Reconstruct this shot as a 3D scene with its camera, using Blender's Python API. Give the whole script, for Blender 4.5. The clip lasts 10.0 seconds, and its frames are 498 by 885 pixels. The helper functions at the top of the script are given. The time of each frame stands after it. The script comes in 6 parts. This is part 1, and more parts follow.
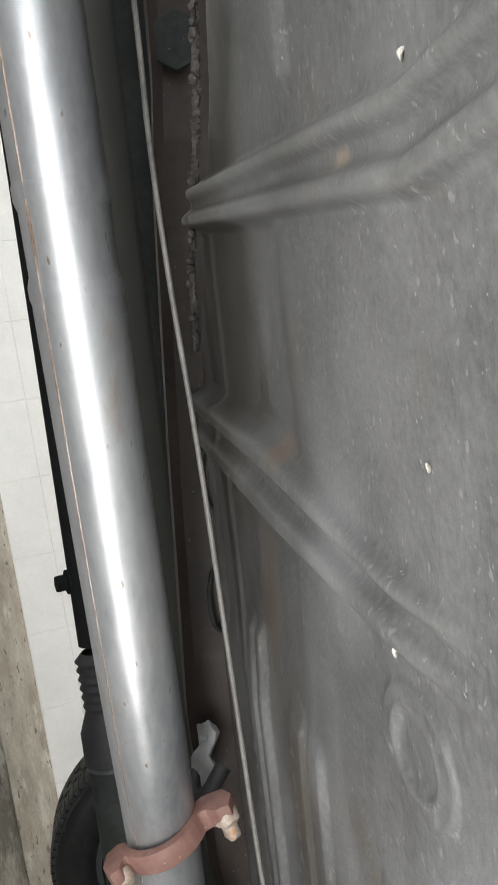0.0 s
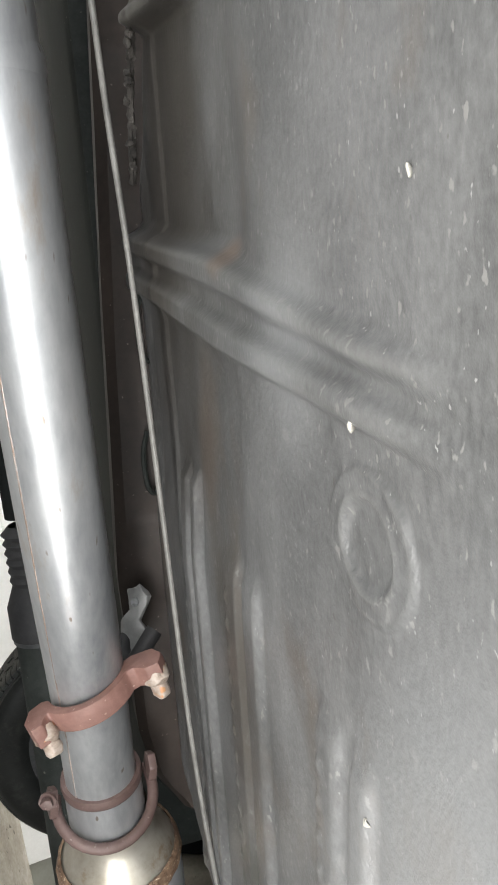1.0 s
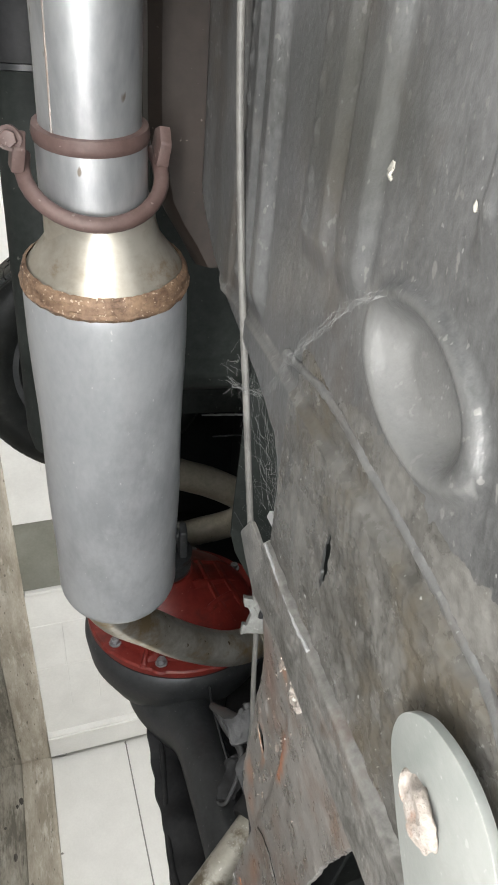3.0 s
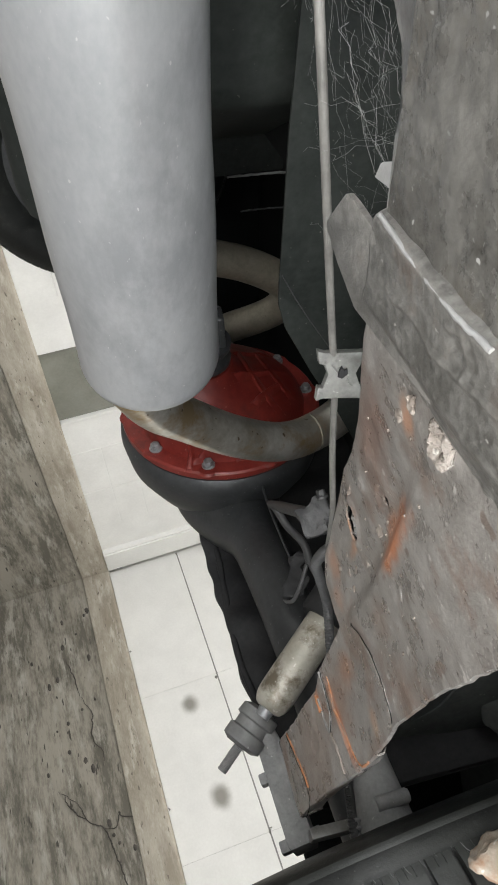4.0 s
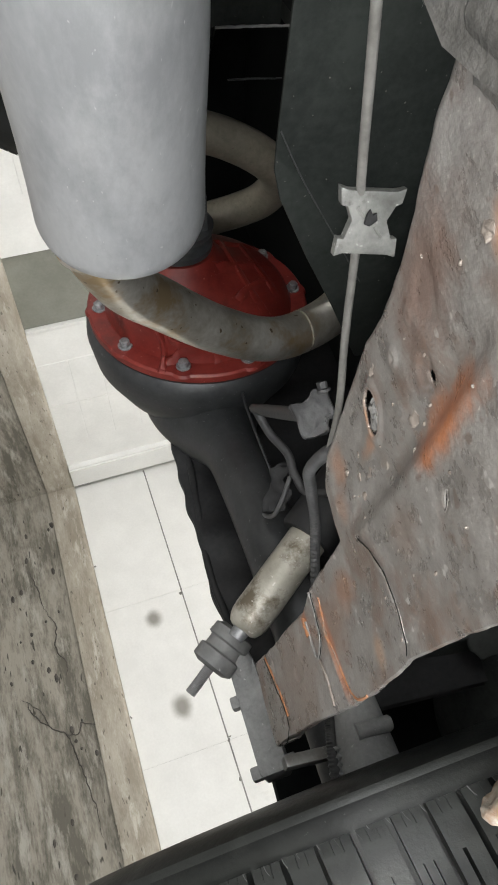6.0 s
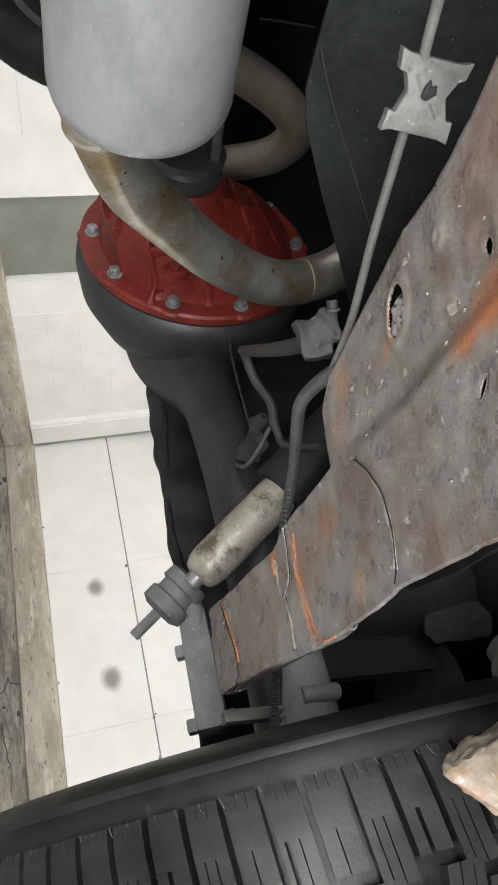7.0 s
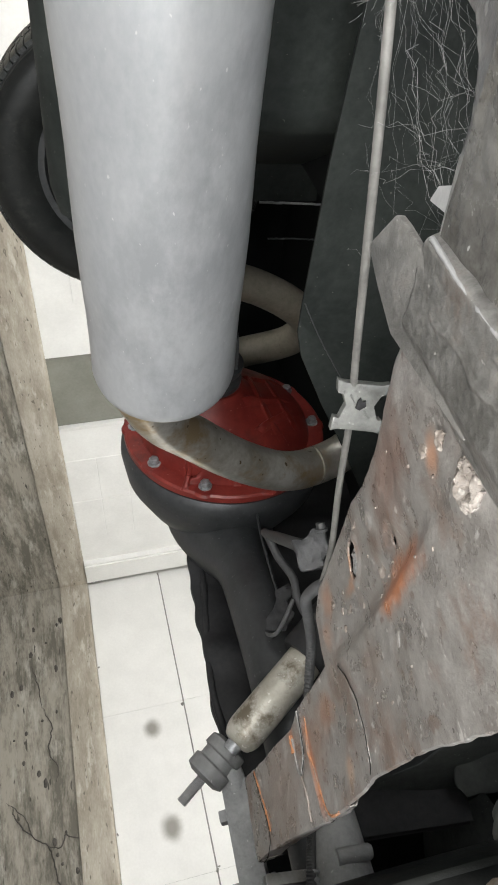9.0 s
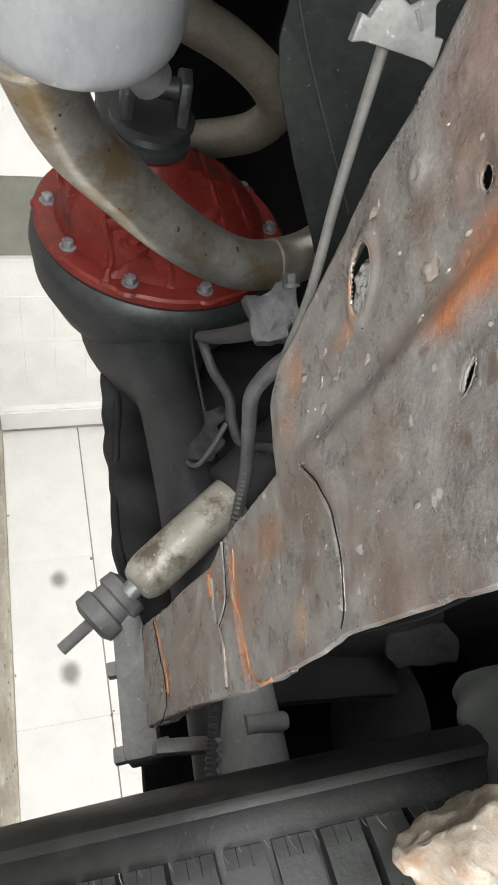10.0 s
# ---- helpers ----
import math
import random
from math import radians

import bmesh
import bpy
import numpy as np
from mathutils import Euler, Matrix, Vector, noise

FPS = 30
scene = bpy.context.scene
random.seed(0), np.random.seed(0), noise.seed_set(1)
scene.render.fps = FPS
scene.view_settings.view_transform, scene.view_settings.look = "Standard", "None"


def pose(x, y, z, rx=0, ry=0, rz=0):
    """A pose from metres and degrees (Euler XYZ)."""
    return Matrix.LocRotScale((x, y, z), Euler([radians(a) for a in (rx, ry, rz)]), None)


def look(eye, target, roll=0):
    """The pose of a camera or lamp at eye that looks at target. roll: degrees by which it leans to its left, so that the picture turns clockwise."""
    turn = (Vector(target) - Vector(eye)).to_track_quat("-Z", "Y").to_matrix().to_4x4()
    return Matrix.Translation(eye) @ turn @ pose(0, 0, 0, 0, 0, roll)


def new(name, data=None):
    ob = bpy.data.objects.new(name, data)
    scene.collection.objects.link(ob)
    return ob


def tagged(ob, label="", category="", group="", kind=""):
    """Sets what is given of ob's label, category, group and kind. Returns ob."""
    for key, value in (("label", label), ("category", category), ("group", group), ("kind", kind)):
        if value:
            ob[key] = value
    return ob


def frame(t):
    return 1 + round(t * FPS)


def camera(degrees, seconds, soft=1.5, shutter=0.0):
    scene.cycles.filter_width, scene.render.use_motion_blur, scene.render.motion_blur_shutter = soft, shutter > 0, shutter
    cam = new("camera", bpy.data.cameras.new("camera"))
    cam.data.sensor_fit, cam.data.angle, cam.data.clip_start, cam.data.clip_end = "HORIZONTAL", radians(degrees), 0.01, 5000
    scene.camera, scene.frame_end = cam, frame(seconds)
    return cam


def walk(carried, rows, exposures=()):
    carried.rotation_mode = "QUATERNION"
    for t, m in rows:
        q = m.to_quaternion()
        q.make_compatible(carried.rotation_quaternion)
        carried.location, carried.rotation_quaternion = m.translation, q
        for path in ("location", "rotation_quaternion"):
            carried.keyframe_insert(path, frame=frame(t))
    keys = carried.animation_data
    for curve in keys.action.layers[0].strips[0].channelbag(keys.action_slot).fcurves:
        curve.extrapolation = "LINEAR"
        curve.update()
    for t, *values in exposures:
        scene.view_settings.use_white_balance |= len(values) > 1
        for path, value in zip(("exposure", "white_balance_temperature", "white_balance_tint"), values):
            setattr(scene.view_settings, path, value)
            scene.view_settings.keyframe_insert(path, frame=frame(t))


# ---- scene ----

# ---------------------------------------------------------------- camera
cam = camera(38.6, 10.0, soft=1.8)
PATH = [
    (0.00, (0.0000, -0.0000, 1.4500), (0.9570, -0.0768, 1.7298), 79.56),
    (0.50, (0.0186, -0.0132, 1.4553), (0.9575, -0.1380, 1.7761), 78.78),
    (1.00, (0.0396, -0.0620, 1.4557), (0.9597, -0.2652, 1.7904), 78.96),
    (1.50, (0.0632, -0.1538, 1.4506), (0.9585, -0.4427, 1.7897), 81.66),
    (2.00, (0.0937, -0.2457, 1.4549), (0.9501, -0.6174, 1.8134), 81.13),
    (2.50, (0.1211, -0.3292, 1.4600), (0.9512, -0.7893, 1.7750), 79.39),
    (3.00, (0.1536, -0.4149, 1.4372), (0.9676, -0.9232, 1.7184), 82.23),
    (3.20, (0.1760, -0.4444, 1.4349), (0.9587, -1.0059, 1.7034), 81.26),
    (4.50, (0.2647, -0.6036, 1.4437), (0.8947, -1.3598, 1.6206), 72.40),
    (5.00, (0.2806, -0.6452, 1.4471), (0.8587, -1.4386, 1.6376), 72.82),
    (5.50, (0.2926, -0.6107, 1.4485), (0.8825, -1.3937, 1.6463), 72.00),
    (6.80, (0.2802, -0.6835, 1.4172), (0.8548, -1.4657, 1.6581), 82.43),
    (7.00, (0.2788, -0.6891, 1.4219), (0.8458, -1.4726, 1.6763), 82.88),
    (7.50, (0.2774, -0.6347, 1.4293), (0.8817, -1.3843, 1.6994), 81.29),
    (8.00, (0.2668, -0.5481, 1.4401), (0.9585, -1.2276, 1.6847), 79.13),
    (8.50, (0.2578, -0.5249, 1.4386), (0.9808, -1.1819, 1.6523), 78.92),
    (9.00, (0.2502, -0.5574, 1.4333), (0.9564, -1.2336, 1.6431), 81.65),
    (9.50, (0.2665, -0.7293, 1.4593), (0.8912, -1.4776, 1.6826), 83.68),
    (9.80, (0.3061, -0.7630, 1.4706), (0.8617, -1.5460, 1.7501), 85.40),
    (10.00, (0.3151, -0.7423, 1.4614), (0.8712, -1.5229, 1.7470), 85.55),
]
EXPOSURE = [(0.0, -0.34), (0.7, 0.0), (1.5, 0.02), (2.2, 0.10), (2.6, 0.16), (3.0, 0.17), (5.0, 0.3), (7.5, 0.36), (8.5, 0.34), (9.2, 0.48), (9.6, 0.62), (10.0, 0.60)]
walk(cam, [(t, look(eye, target, roll)) for t, eye, target, roll in PATH], EXPOSURE)

# ---------------------------------------------------------------- light
world = bpy.data.worlds.new("world")
scene.world = world
world.use_nodes = True
sky = world.node_tree.nodes.new("ShaderNodeTexSky")
sky.sky_type, sky.sun_disc = "NISHITA", False
sky.sun_elevation, sky.sun_rotation = radians(40), radians(200)
background = world.node_tree.nodes["Background"]
background.inputs["Strength"].default_value = 0.12
world.node_tree.links.new(sky.outputs[0], background.inputs["Color"])


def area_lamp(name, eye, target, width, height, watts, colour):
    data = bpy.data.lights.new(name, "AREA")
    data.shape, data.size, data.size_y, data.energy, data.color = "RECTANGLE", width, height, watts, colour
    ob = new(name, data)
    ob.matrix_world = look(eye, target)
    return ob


# daylight in the open bay beside the car
area_lamp("bay_daylight", (-1.75, 0.0, 1.05), (0.8, -0.6, 1.45), 3.2, 2.0, 80, (0.97, 0.99, 1.0))
# added long lamp under the near side, standing in for a torch beside the camera
area_lamp("torch_stand_in", (0.08, -0.25, 1.30), (0.22, -0.25, 1.56), 0.94, 0.07, 7.9, (1.0, 0.985, 0.95))
# added unseen front light that brightens the axle parts
area_lamp("front_fill_light", (1.0, 4.25, 1.25), (0.8, 0.0, 1.35), 3.2, 2.2, 115, (0.97, 0.99, 1.0))
# unseen ceiling lights, added to brighten the walls
for lx, ly, power in ((2.6, -3.4, 30), (2.6, 0.4, 75), (0.6, -4.4, 27)):
    area_lamp("wall_fill_light", (lx, ly, 3.55), (lx, ly, 0), 0.25, 2.4, power, (1.0, 0.98, 0.95))


# ---------------------------------------------------------------- materials
def surface(name, low, high, rough=0.6, metal=0.0, scale=8.0, fine=160.0, bump=0.15, stretch=(1, 1, 1),
            speck=None, speck_scale=300.0, speck_cut=0.68, blot=None, blot_scale=5.0, blot_cut=0.6, spread=0.12, contrast=(0.35, 0.65), stains_and_shade=(), gloss=0.5, wear_glint=None, wear_glint_at=(0.505, 0.56), grain=0.35, flecks=(), detail=9.0):
    """A weathered surface: two tones in large patches, fine grain, optional specks and blots."""
    m = bpy.data.materials.new(name)
    m.use_nodes = True
    nt = m.node_tree
    n, link = nt.nodes, nt.links
    bsdf = n["Principled BSDF"]
    co = n.new("ShaderNodeTexCoord")
    mp = n.new("ShaderNodeMapping")
    mp.inputs["Scale"].default_value = stretch
    link.new(co.outputs["Object"], mp.inputs["Vector"])

    def tex(s, detail=9.0, roughness=0.66):
        t = n.new("ShaderNodeTexNoise")
        t.inputs["Scale"].default_value, t.inputs["Detail"].default_value, t.inputs["Roughness"].default_value = s, detail, roughness
        link.new(mp.outputs["Vector"], t.inputs["Vector"])
        return t

    def ramp(src, a, b):
        r = n.new("ShaderNodeMapRange")
        r.inputs["From Min"].default_value, r.inputs["From Max"].default_value = a, b
        link.new(src, r.inputs["Value"])
        return r.outputs["Result"]

    def mix(fac, a, b):
        x = n.new("ShaderNodeMix")
        x.data_type = "RGBA"
        link.new(fac, x.inputs["Factor"])
        for key, v in ((6, a), (7, b)):
            if isinstance(v, tuple):
                x.inputs[key].default_value = (*v, 1)
            else:
                link.new(v, x.inputs[key])
        return x.outputs[2]

    big, small = tex(scale, detail), tex(fine, 3.0)
    add = n.new("ShaderNodeMath")
    add.operation = "MULTIPLY_ADD"
    link.new(small.outputs["Fac"], add.inputs[0])
    add.inputs[1].default_value = grain
    link.new(big.outputs["Fac"], add.inputs[2])
    colour = mix(ramp(add.outputs[0], contrast[0] + grain / 2, contrast[1] + grain / 2), low, high)
    if blot:
        colour = mix(ramp(tex(blot_scale, min(detail, 8.0), 0.7).outputs["Fac"], blot_cut - 0.06, blot_cut + 0.06), colour, blot)
    if speck:
        colour = mix(ramp(tex(speck_scale, 1.0).outputs["Fac"], speck_cut, speck_cut + 0.05), colour, speck)
    for tint, size, cut_at in flecks:
        colour = mix(ramp(tex(size, 2.0, 0.5).outputs["Fac"], cut_at, cut_at + 0.04), colour, tint)
    # soft ellipses of colour: stains, and on the pan painted light and shade
    for place, turn, size, tint, share in stains_and_shade:
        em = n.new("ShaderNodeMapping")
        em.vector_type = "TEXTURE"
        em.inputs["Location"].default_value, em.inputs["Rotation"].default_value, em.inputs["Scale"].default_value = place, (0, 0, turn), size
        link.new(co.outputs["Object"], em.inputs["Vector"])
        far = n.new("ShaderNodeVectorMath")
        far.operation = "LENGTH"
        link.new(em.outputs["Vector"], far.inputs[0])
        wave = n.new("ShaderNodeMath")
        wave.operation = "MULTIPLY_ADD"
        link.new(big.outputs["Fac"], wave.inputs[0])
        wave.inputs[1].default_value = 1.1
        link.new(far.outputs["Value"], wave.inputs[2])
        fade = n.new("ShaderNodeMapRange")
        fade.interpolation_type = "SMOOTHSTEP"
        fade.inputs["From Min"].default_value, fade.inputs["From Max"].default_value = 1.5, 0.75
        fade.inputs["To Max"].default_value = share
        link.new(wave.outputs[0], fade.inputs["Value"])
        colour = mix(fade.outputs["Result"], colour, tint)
    if wear_glint:
        # ridges rubbed bare and dusty, with the glint of convex edges painted in
        geo = n.new("ShaderNodeNewGeometry")
        edge_mask = n.new("ShaderNodeMath")
        edge_mask.operation = "MULTIPLY"
        link.new(ramp(geo.outputs["Pointiness"], *wear_glint_at), edge_mask.inputs[0])
        link.new(ramp(big.outputs["Fac"], 0.1, 0.6), edge_mask.inputs[1])
        colour = mix(edge_mask.outputs[0], colour, wear_glint)
    bsdf.inputs["Specular IOR Level"].default_value = gloss
    link.new(colour, bsdf.inputs["Base Color"])
    rr = n.new("ShaderNodeMapRange")
    rr.inputs["To Min"].default_value, rr.inputs["To Max"].default_value = max(rough - spread, 0.05), min(rough + spread, 1)
    link.new(big.outputs["Fac"], rr.inputs["Value"])
    link.new(rr.outputs["Result"], bsdf.inputs["Roughness"])
    bsdf.inputs["Metallic"].default_value = metal
    bp = n.new("ShaderNodeBump")
    bp.inputs["Strength"].default_value, bp.inputs["Distance"].default_value = bump, 0.004
    link.new(add.outputs[0], bp.inputs["Height"])
    link.new(bp.outputs["Normal"], bsdf.inputs["Normal"])
    return m


M = {}
ORANGE = (0.62, 0.20, 0.06)
BROWN = (0.34, 0.19, 0.125)
ARM_STAINS = (((-0.024, 0.126, 0.0), 0.32, (0.016, 0.062, 9.0), ORANGE, 0.85), ((0.035, 0.045, 0.0), 0.2, (0.007, 0.030, 9.0), (0.45, 0.24, 0.14), 0.7),
              ((0.020, -0.210, 0.0), 0.0, (0.075, 0.075, 9.0), (0.27, 0.20, 0.16), 0.55), ((0.014, -0.079, 0.0), 0.2, (0.020, 0.034, 9.0), BROWN, 0.75),
              ((-0.036, -0.055, 0.0), 0.0, (0.013, 0.013, 9.0), (0.50, 0.34, 0.24), 0.7), ((0.041, -0.026, 0.0), 0.0, (0.014, 0.012, 9.0), (0.42, 0.27, 0.20), 0.6),
              ((0.012, 0.165, 0.0), 0.2, (0.030, 0.065, 9.0), (0.23, 0.145, 0.115), 0.75), ((-0.030, 0.215, 0.0), 0.0, (0.010, 0.014, 9.0), (0.55, 0.28, 0.16), 0.7),
              ((-0.020, 0.045, 0.0), 0.3, (0.020, 0.030, 9.0), (0.26, 0.19, 0.155), 0.5), ((0.002, -0.131, 0.0), 0.0, (0.046, 0.0075, 9.0), ORANGE, 0.75), ((0.040, -0.165, 0.0), 0.0, (0.020, 0.010, 9.0), ORANGE, 0.55),
              ((0.040, 0.062, 0.0), 0.2, (0.010, 0.020, 9.0), (0.50, 0.27, 0.16), 0.8), ((0.010, -0.120, 0.0), 0.0, (0.040, 0.045, 9.0), (0.27, 0.165, 0.115), 0.6), ((0.062, -0.010, 0.0), 0.0, (0.018, 0.016, 9.0), (0.46, 0.26, 0.17), 0.6))
# dirt, dust and rust, with light falloff painted in as dark and pale patches
PAN_STAINS_AND_SHADE = (((0.235, -0.235, 0.0), 0.1, (0.13, 0.06, 9.0), (0.046, 0.047, 0.040), 0.65), ((0.385, 0.25, 0.0), 0.05, (0.16, 0.42, 9.0), (0.036, 0.031, 0.026), 0.85), ((0.25, -0.09, 0.0), 0.2, (0.10, 0.11, 9.0), (0.050, 0.050, 0.047), 0.6), ((0.30, 0.05, 0.0), 0.2, (0.035, 0.09, 9.0), (0.085, 0.062, 0.046), 0.6), ((0.25, -0.12, 0.0), 0.1, (0.05, 0.14, 9.0), (0.065, 0.058, 0.05), 0.55),
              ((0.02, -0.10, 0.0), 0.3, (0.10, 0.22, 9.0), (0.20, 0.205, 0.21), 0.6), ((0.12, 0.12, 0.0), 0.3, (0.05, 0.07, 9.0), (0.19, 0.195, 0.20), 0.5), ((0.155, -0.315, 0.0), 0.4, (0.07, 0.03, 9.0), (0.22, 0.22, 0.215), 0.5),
              ((0.06, 0.285, 0.0), 0.1, (0.012, 0.006, 9.0), (0.26, 0.20, 0.14), 0.6), ((0.215, 0.165, 0.0), 0.4, (0.03, 0.012, 9.0), (0.16, 0.11, 0.08), 0.6))
WALL_STAINS = (((2.64, -5.48, 1.54), 0.0, (0.10, 9.0, 0.085), (0.20, 0.185, 0.155), 0.85), ((1.96, -5.48, 1.56), 0.0, (0.12, 9.0, 0.10), (0.20, 0.185, 0.155), 0.85))
M["pan"] = surface("dusty_undercoat", (0.044, 0.045, 0.045), (0.148, 0.149, 0.150), 0.40, 0.30, 9, 300, 0.22, (1, 0.6, 1), (0.24, 0.24, 0.236), 480, 0.73, (0.088, 0.077, 0.067), 6, 0.59, contrast=(0.26, 0.74), stains_and_shade=PAN_STAINS_AND_SHADE, wear_glint=(0.155, 0.155, 0.149), wear_glint_at=(0.505, 0.62), grain=0.5, flecks=(((0.165, 0.163, 0.158), 230, 0.655), ((0.135, 0.135, 0.133), 65, 0.69), ((0.055, 0.052, 0.048), 150, 0.735), ((0.19, 0.19, 0.186), 170, 0.80)), gloss=0.5)
M["grime"] = surface("crumbling_grime", (0.018, 0.016, 0.014), (0.060, 0.054, 0.048), 0.85, 0.0, 60, 260, 0.6, (1, 1, 1), (0.13, 0.12, 0.11), 240, 0.68)
M["pipe_rust"] = surface("patchy_pipe_rust", (0.20, 0.135, 0.095), (0.34, 0.31, 0.29), 0.5, 0.4, 30, 200, 0.2, (1, 1, 1), None, 60, 0.7, (0.17, 0.085, 0.045), 14, 0.60)
M["rough_coat"] = surface("stone_chip_coat", (0.050, 0.048, 0.043), (0.145, 0.141, 0.132), 0.27, 0.25, 30, 180, 0.30, (1, 1, 1), (0.30, 0.30, 0.29), 260, 0.745, (0.080, 0.070, 0.054), 11, 0.55, 0.12)
M["brown"] = surface("brown_primer", (0.014, 0.0098, 0.0079), (0.029, 0.0212, 0.0172), 0.55, 0.0, 7, 120, 0.08, (1, 1, 1), (0.12, 0.10, 0.09), 220, 0.74, gloss=0.25)
# near black: deep shade under the car is put into this colour
M["black"] = surface("black_and_deep_shade", (0.0055, 0.006, 0.006), (0.011, 0.012, 0.012), 0.8, 0.0, 6, 90, 0.1, gloss=0.05)
M["dark_plate"] = surface("dark_green_black_plate", (0.011, 0.0130, 0.0120), (0.027, 0.0305, 0.028), 0.6, 0.0, 8, 120, 0.1, (1, 1, 1), (0.09, 0.09, 0.08), 200, 0.74, gloss=0.12)
M["pipe"] = surface("aluminised_steel", (0.30, 0.31, 0.325), (0.46, 0.47, 0.48), 0.38, 0.75, 9, 140, 0.05, (1, 0.3, 1), (0.22, 0.19, 0.16), 140, 0.735, (0.36, 0.32, 0.28), 18, 0.66, 0.12)
M["muffler"] = surface("silver_heat_paint", (0.42, 0.435, 0.455), (0.53, 0.54, 0.555), 0.32, 0.58, 7, 200, 0.06, (1, 0.5, 1), (0.64, 0.64, 0.64), 300, 0.74, (0.37, 0.38, 0.395), 8, 0.58, 0.12, flecks=(((0.20, 0.19, 0.18), 120, 0.785), ((0.68, 0.68, 0.68), 90, 0.755)))
M["cone"] = surface("tarnished_steel_cone", (0.45, 0.40, 0.32), (0.60, 0.57, 0.50), 0.30, 0.8, 14, 150, 0.05, (1, 1, 1), None, 60, 0.7, (0.36, 0.25, 0.15), 18, 0.62, 0.08)
M["weld"] = surface("rusty_weld_bead", (0.10, 0.058, 0.038), (0.28, 0.185, 0.12), 0.55, 0.35, 60, 300, 0.5, (1, 1, 1), (0.46, 0.36, 0.27), 400, 0.65)
M["clamp"] = surface("red_brown_clamp", (0.135, 0.066, 0.053), (0.21, 0.115, 0.096), 0.55, 0.05, 24, 180, 0.2, (1, 1, 1), (0.34, 0.25, 0.22), 240, 0.72)
M["band"] = surface("mauve_brown_band", (0.075, 0.046, 0.041), (0.125, 0.082, 0.074), 0.55, 0.05, 24, 180, 0.2, (1, 1, 1), (0.20, 0.155, 0.14), 240, 0.72)
M["bolt"] = surface("rusty_bolt", (0.20, 0.145, 0.11), (0.40, 0.345, 0.30), 0.55, 0.1, 60, 250, 0.3, (1, 1, 1), (0.36, 0.18, 0.085), 110, 0.62)
M["tail"] = surface("heat_stained_pipe", (0.50, 0.455, 0.375), (0.86, 0.83, 0.77), 0.33, 0.90, 14, 150, 0.05, (1, 1, 1), (0.22, 0.17, 0.11), 130, 0.72, (0.52, 0.39, 0.235), 13, 0.57, 0.12, detail=5.0, grain=0.25)
M["cable"] = surface("grey_plastic_sheath", (0.095, 0.092, 0.086), (0.165, 0.16, 0.15), 0.5, 0.0, 30, 200, 0.06)
M["clip"] = surface("natural_plastic", (0.085, 0.086, 0.080), (0.17, 0.17, 0.16), 0.42, 0.0, 60, 250, 0.14, (1, 1, 1), (0.28, 0.28, 0.265), 240, 0.70, (0.06, 0.056, 0.05), 70, 0.62)
M["rust"] = surface("dusty_rusted_steel", (0.070, 0.066, 0.062), (0.205, 0.199, 0.190), 0.36, 0.3, 34, 260, 0.20, (1, 1, 1), (0.42, 0.41, 0.38), 300, 0.73, (0.13, 0.105, 0.09), 24, 0.61, wear_glint=(0.34, 0.33, 0.315), wear_glint_at=(0.51, 0.60), grain=0.5)
M["arm"] = surface("mottled_rusted_steel", (0.135, 0.120, 0.110), (0.430, 0.412, 0.395), 0.30, 0.38, 46, 420, 0.22, (1, 1, 1), (0.56, 0.54, 0.51), 420, 0.735, (0.215, 0.158, 0.130), 13, 0.56, 0.17, stains_and_shade=ARM_STAINS, wear_glint=(0.38, 0.35, 0.32), wear_glint_at=(0.55, 0.68), grain=0.45, contrast=(0.22, 0.80), detail=6.0, flecks=(((0.19, 0.155, 0.135), 75, 0.665), ((0.50, 0.48, 0.46), 120, 0.695)))
M["weld_pale"] = surface("pale_rusted_weld", (0.16, 0.13, 0.11), (0.30, 0.265, 0.235), 0.55, 0.1, 80, 300, 0.3)
M["orange"] = surface("bright_orange_rust", (0.30, 0.13, 0.06), (0.52, 0.225, 0.10), 0.5, 0.1, 60, 260, 0.3, (1, 1, 1), None, 60, 0.7, (0.25, 0.18, 0.14), 45, 0.54)
M["pale"] = surface("chalky_coated_bracket", (0.095, 0.111, 0.104), (0.142, 0.156, 0.148), 0.45, 0.0, 16, 160, 0.12, (1, 1, 1), (0.24, 0.25, 0.235), 320, 0.71, (0.088, 0.094, 0.088), 30, 0.60, wear_glint=(0.26, 0.26, 0.25))
M["lump"] = surface("flaking_rust_crust", (0.30, 0.25, 0.20), (0.50, 0.455, 0.39), 0.88, 0.0, 26, 170, 0.5, (1, 1, 1), (0.62, 0.58, 0.53), 130, 0.70, (0.30, 0.155, 0.085), 14, 0.50, grain=0.4, gloss=0.2)
M["red"] = surface("red_oxide_paint", (0.115, 0.013, 0.010), (0.20, 0.028, 0.021), 0.40, 0.0, 14, 140, 0.08, (1, 1, 1), (0.26, 0.10, 0.08), 180, 0.72, (0.085, 0.018, 0.014), 12, 0.60, gloss=0.35)
M["axle"] = surface("black_axle_paint", (0.019, 0.0205, 0.0215), (0.048, 0.050, 0.052), 0.42, 0.1, 8, 130, 0.12, (1, 1, 1), (0.085, 0.085, 0.085), 190, 0.71)
M["grey_tube"] = surface("dusty_dark_steel", (0.13, 0.13, 0.13), (0.22, 0.22, 0.218), 0.55, 0.05, 14, 140, 0.12, (1, 1, 1), (0.32, 0.32, 0.31), 200, 0.72)
M["dusty_grey"] = surface("dust_caked_grey_steel", (0.19, 0.19, 0.192), (0.31, 0.31, 0.308), 0.65, 0.0, 20, 200, 0.3, (1, 1, 1), (0.40, 0.40, 0.385), 220, 0.72)
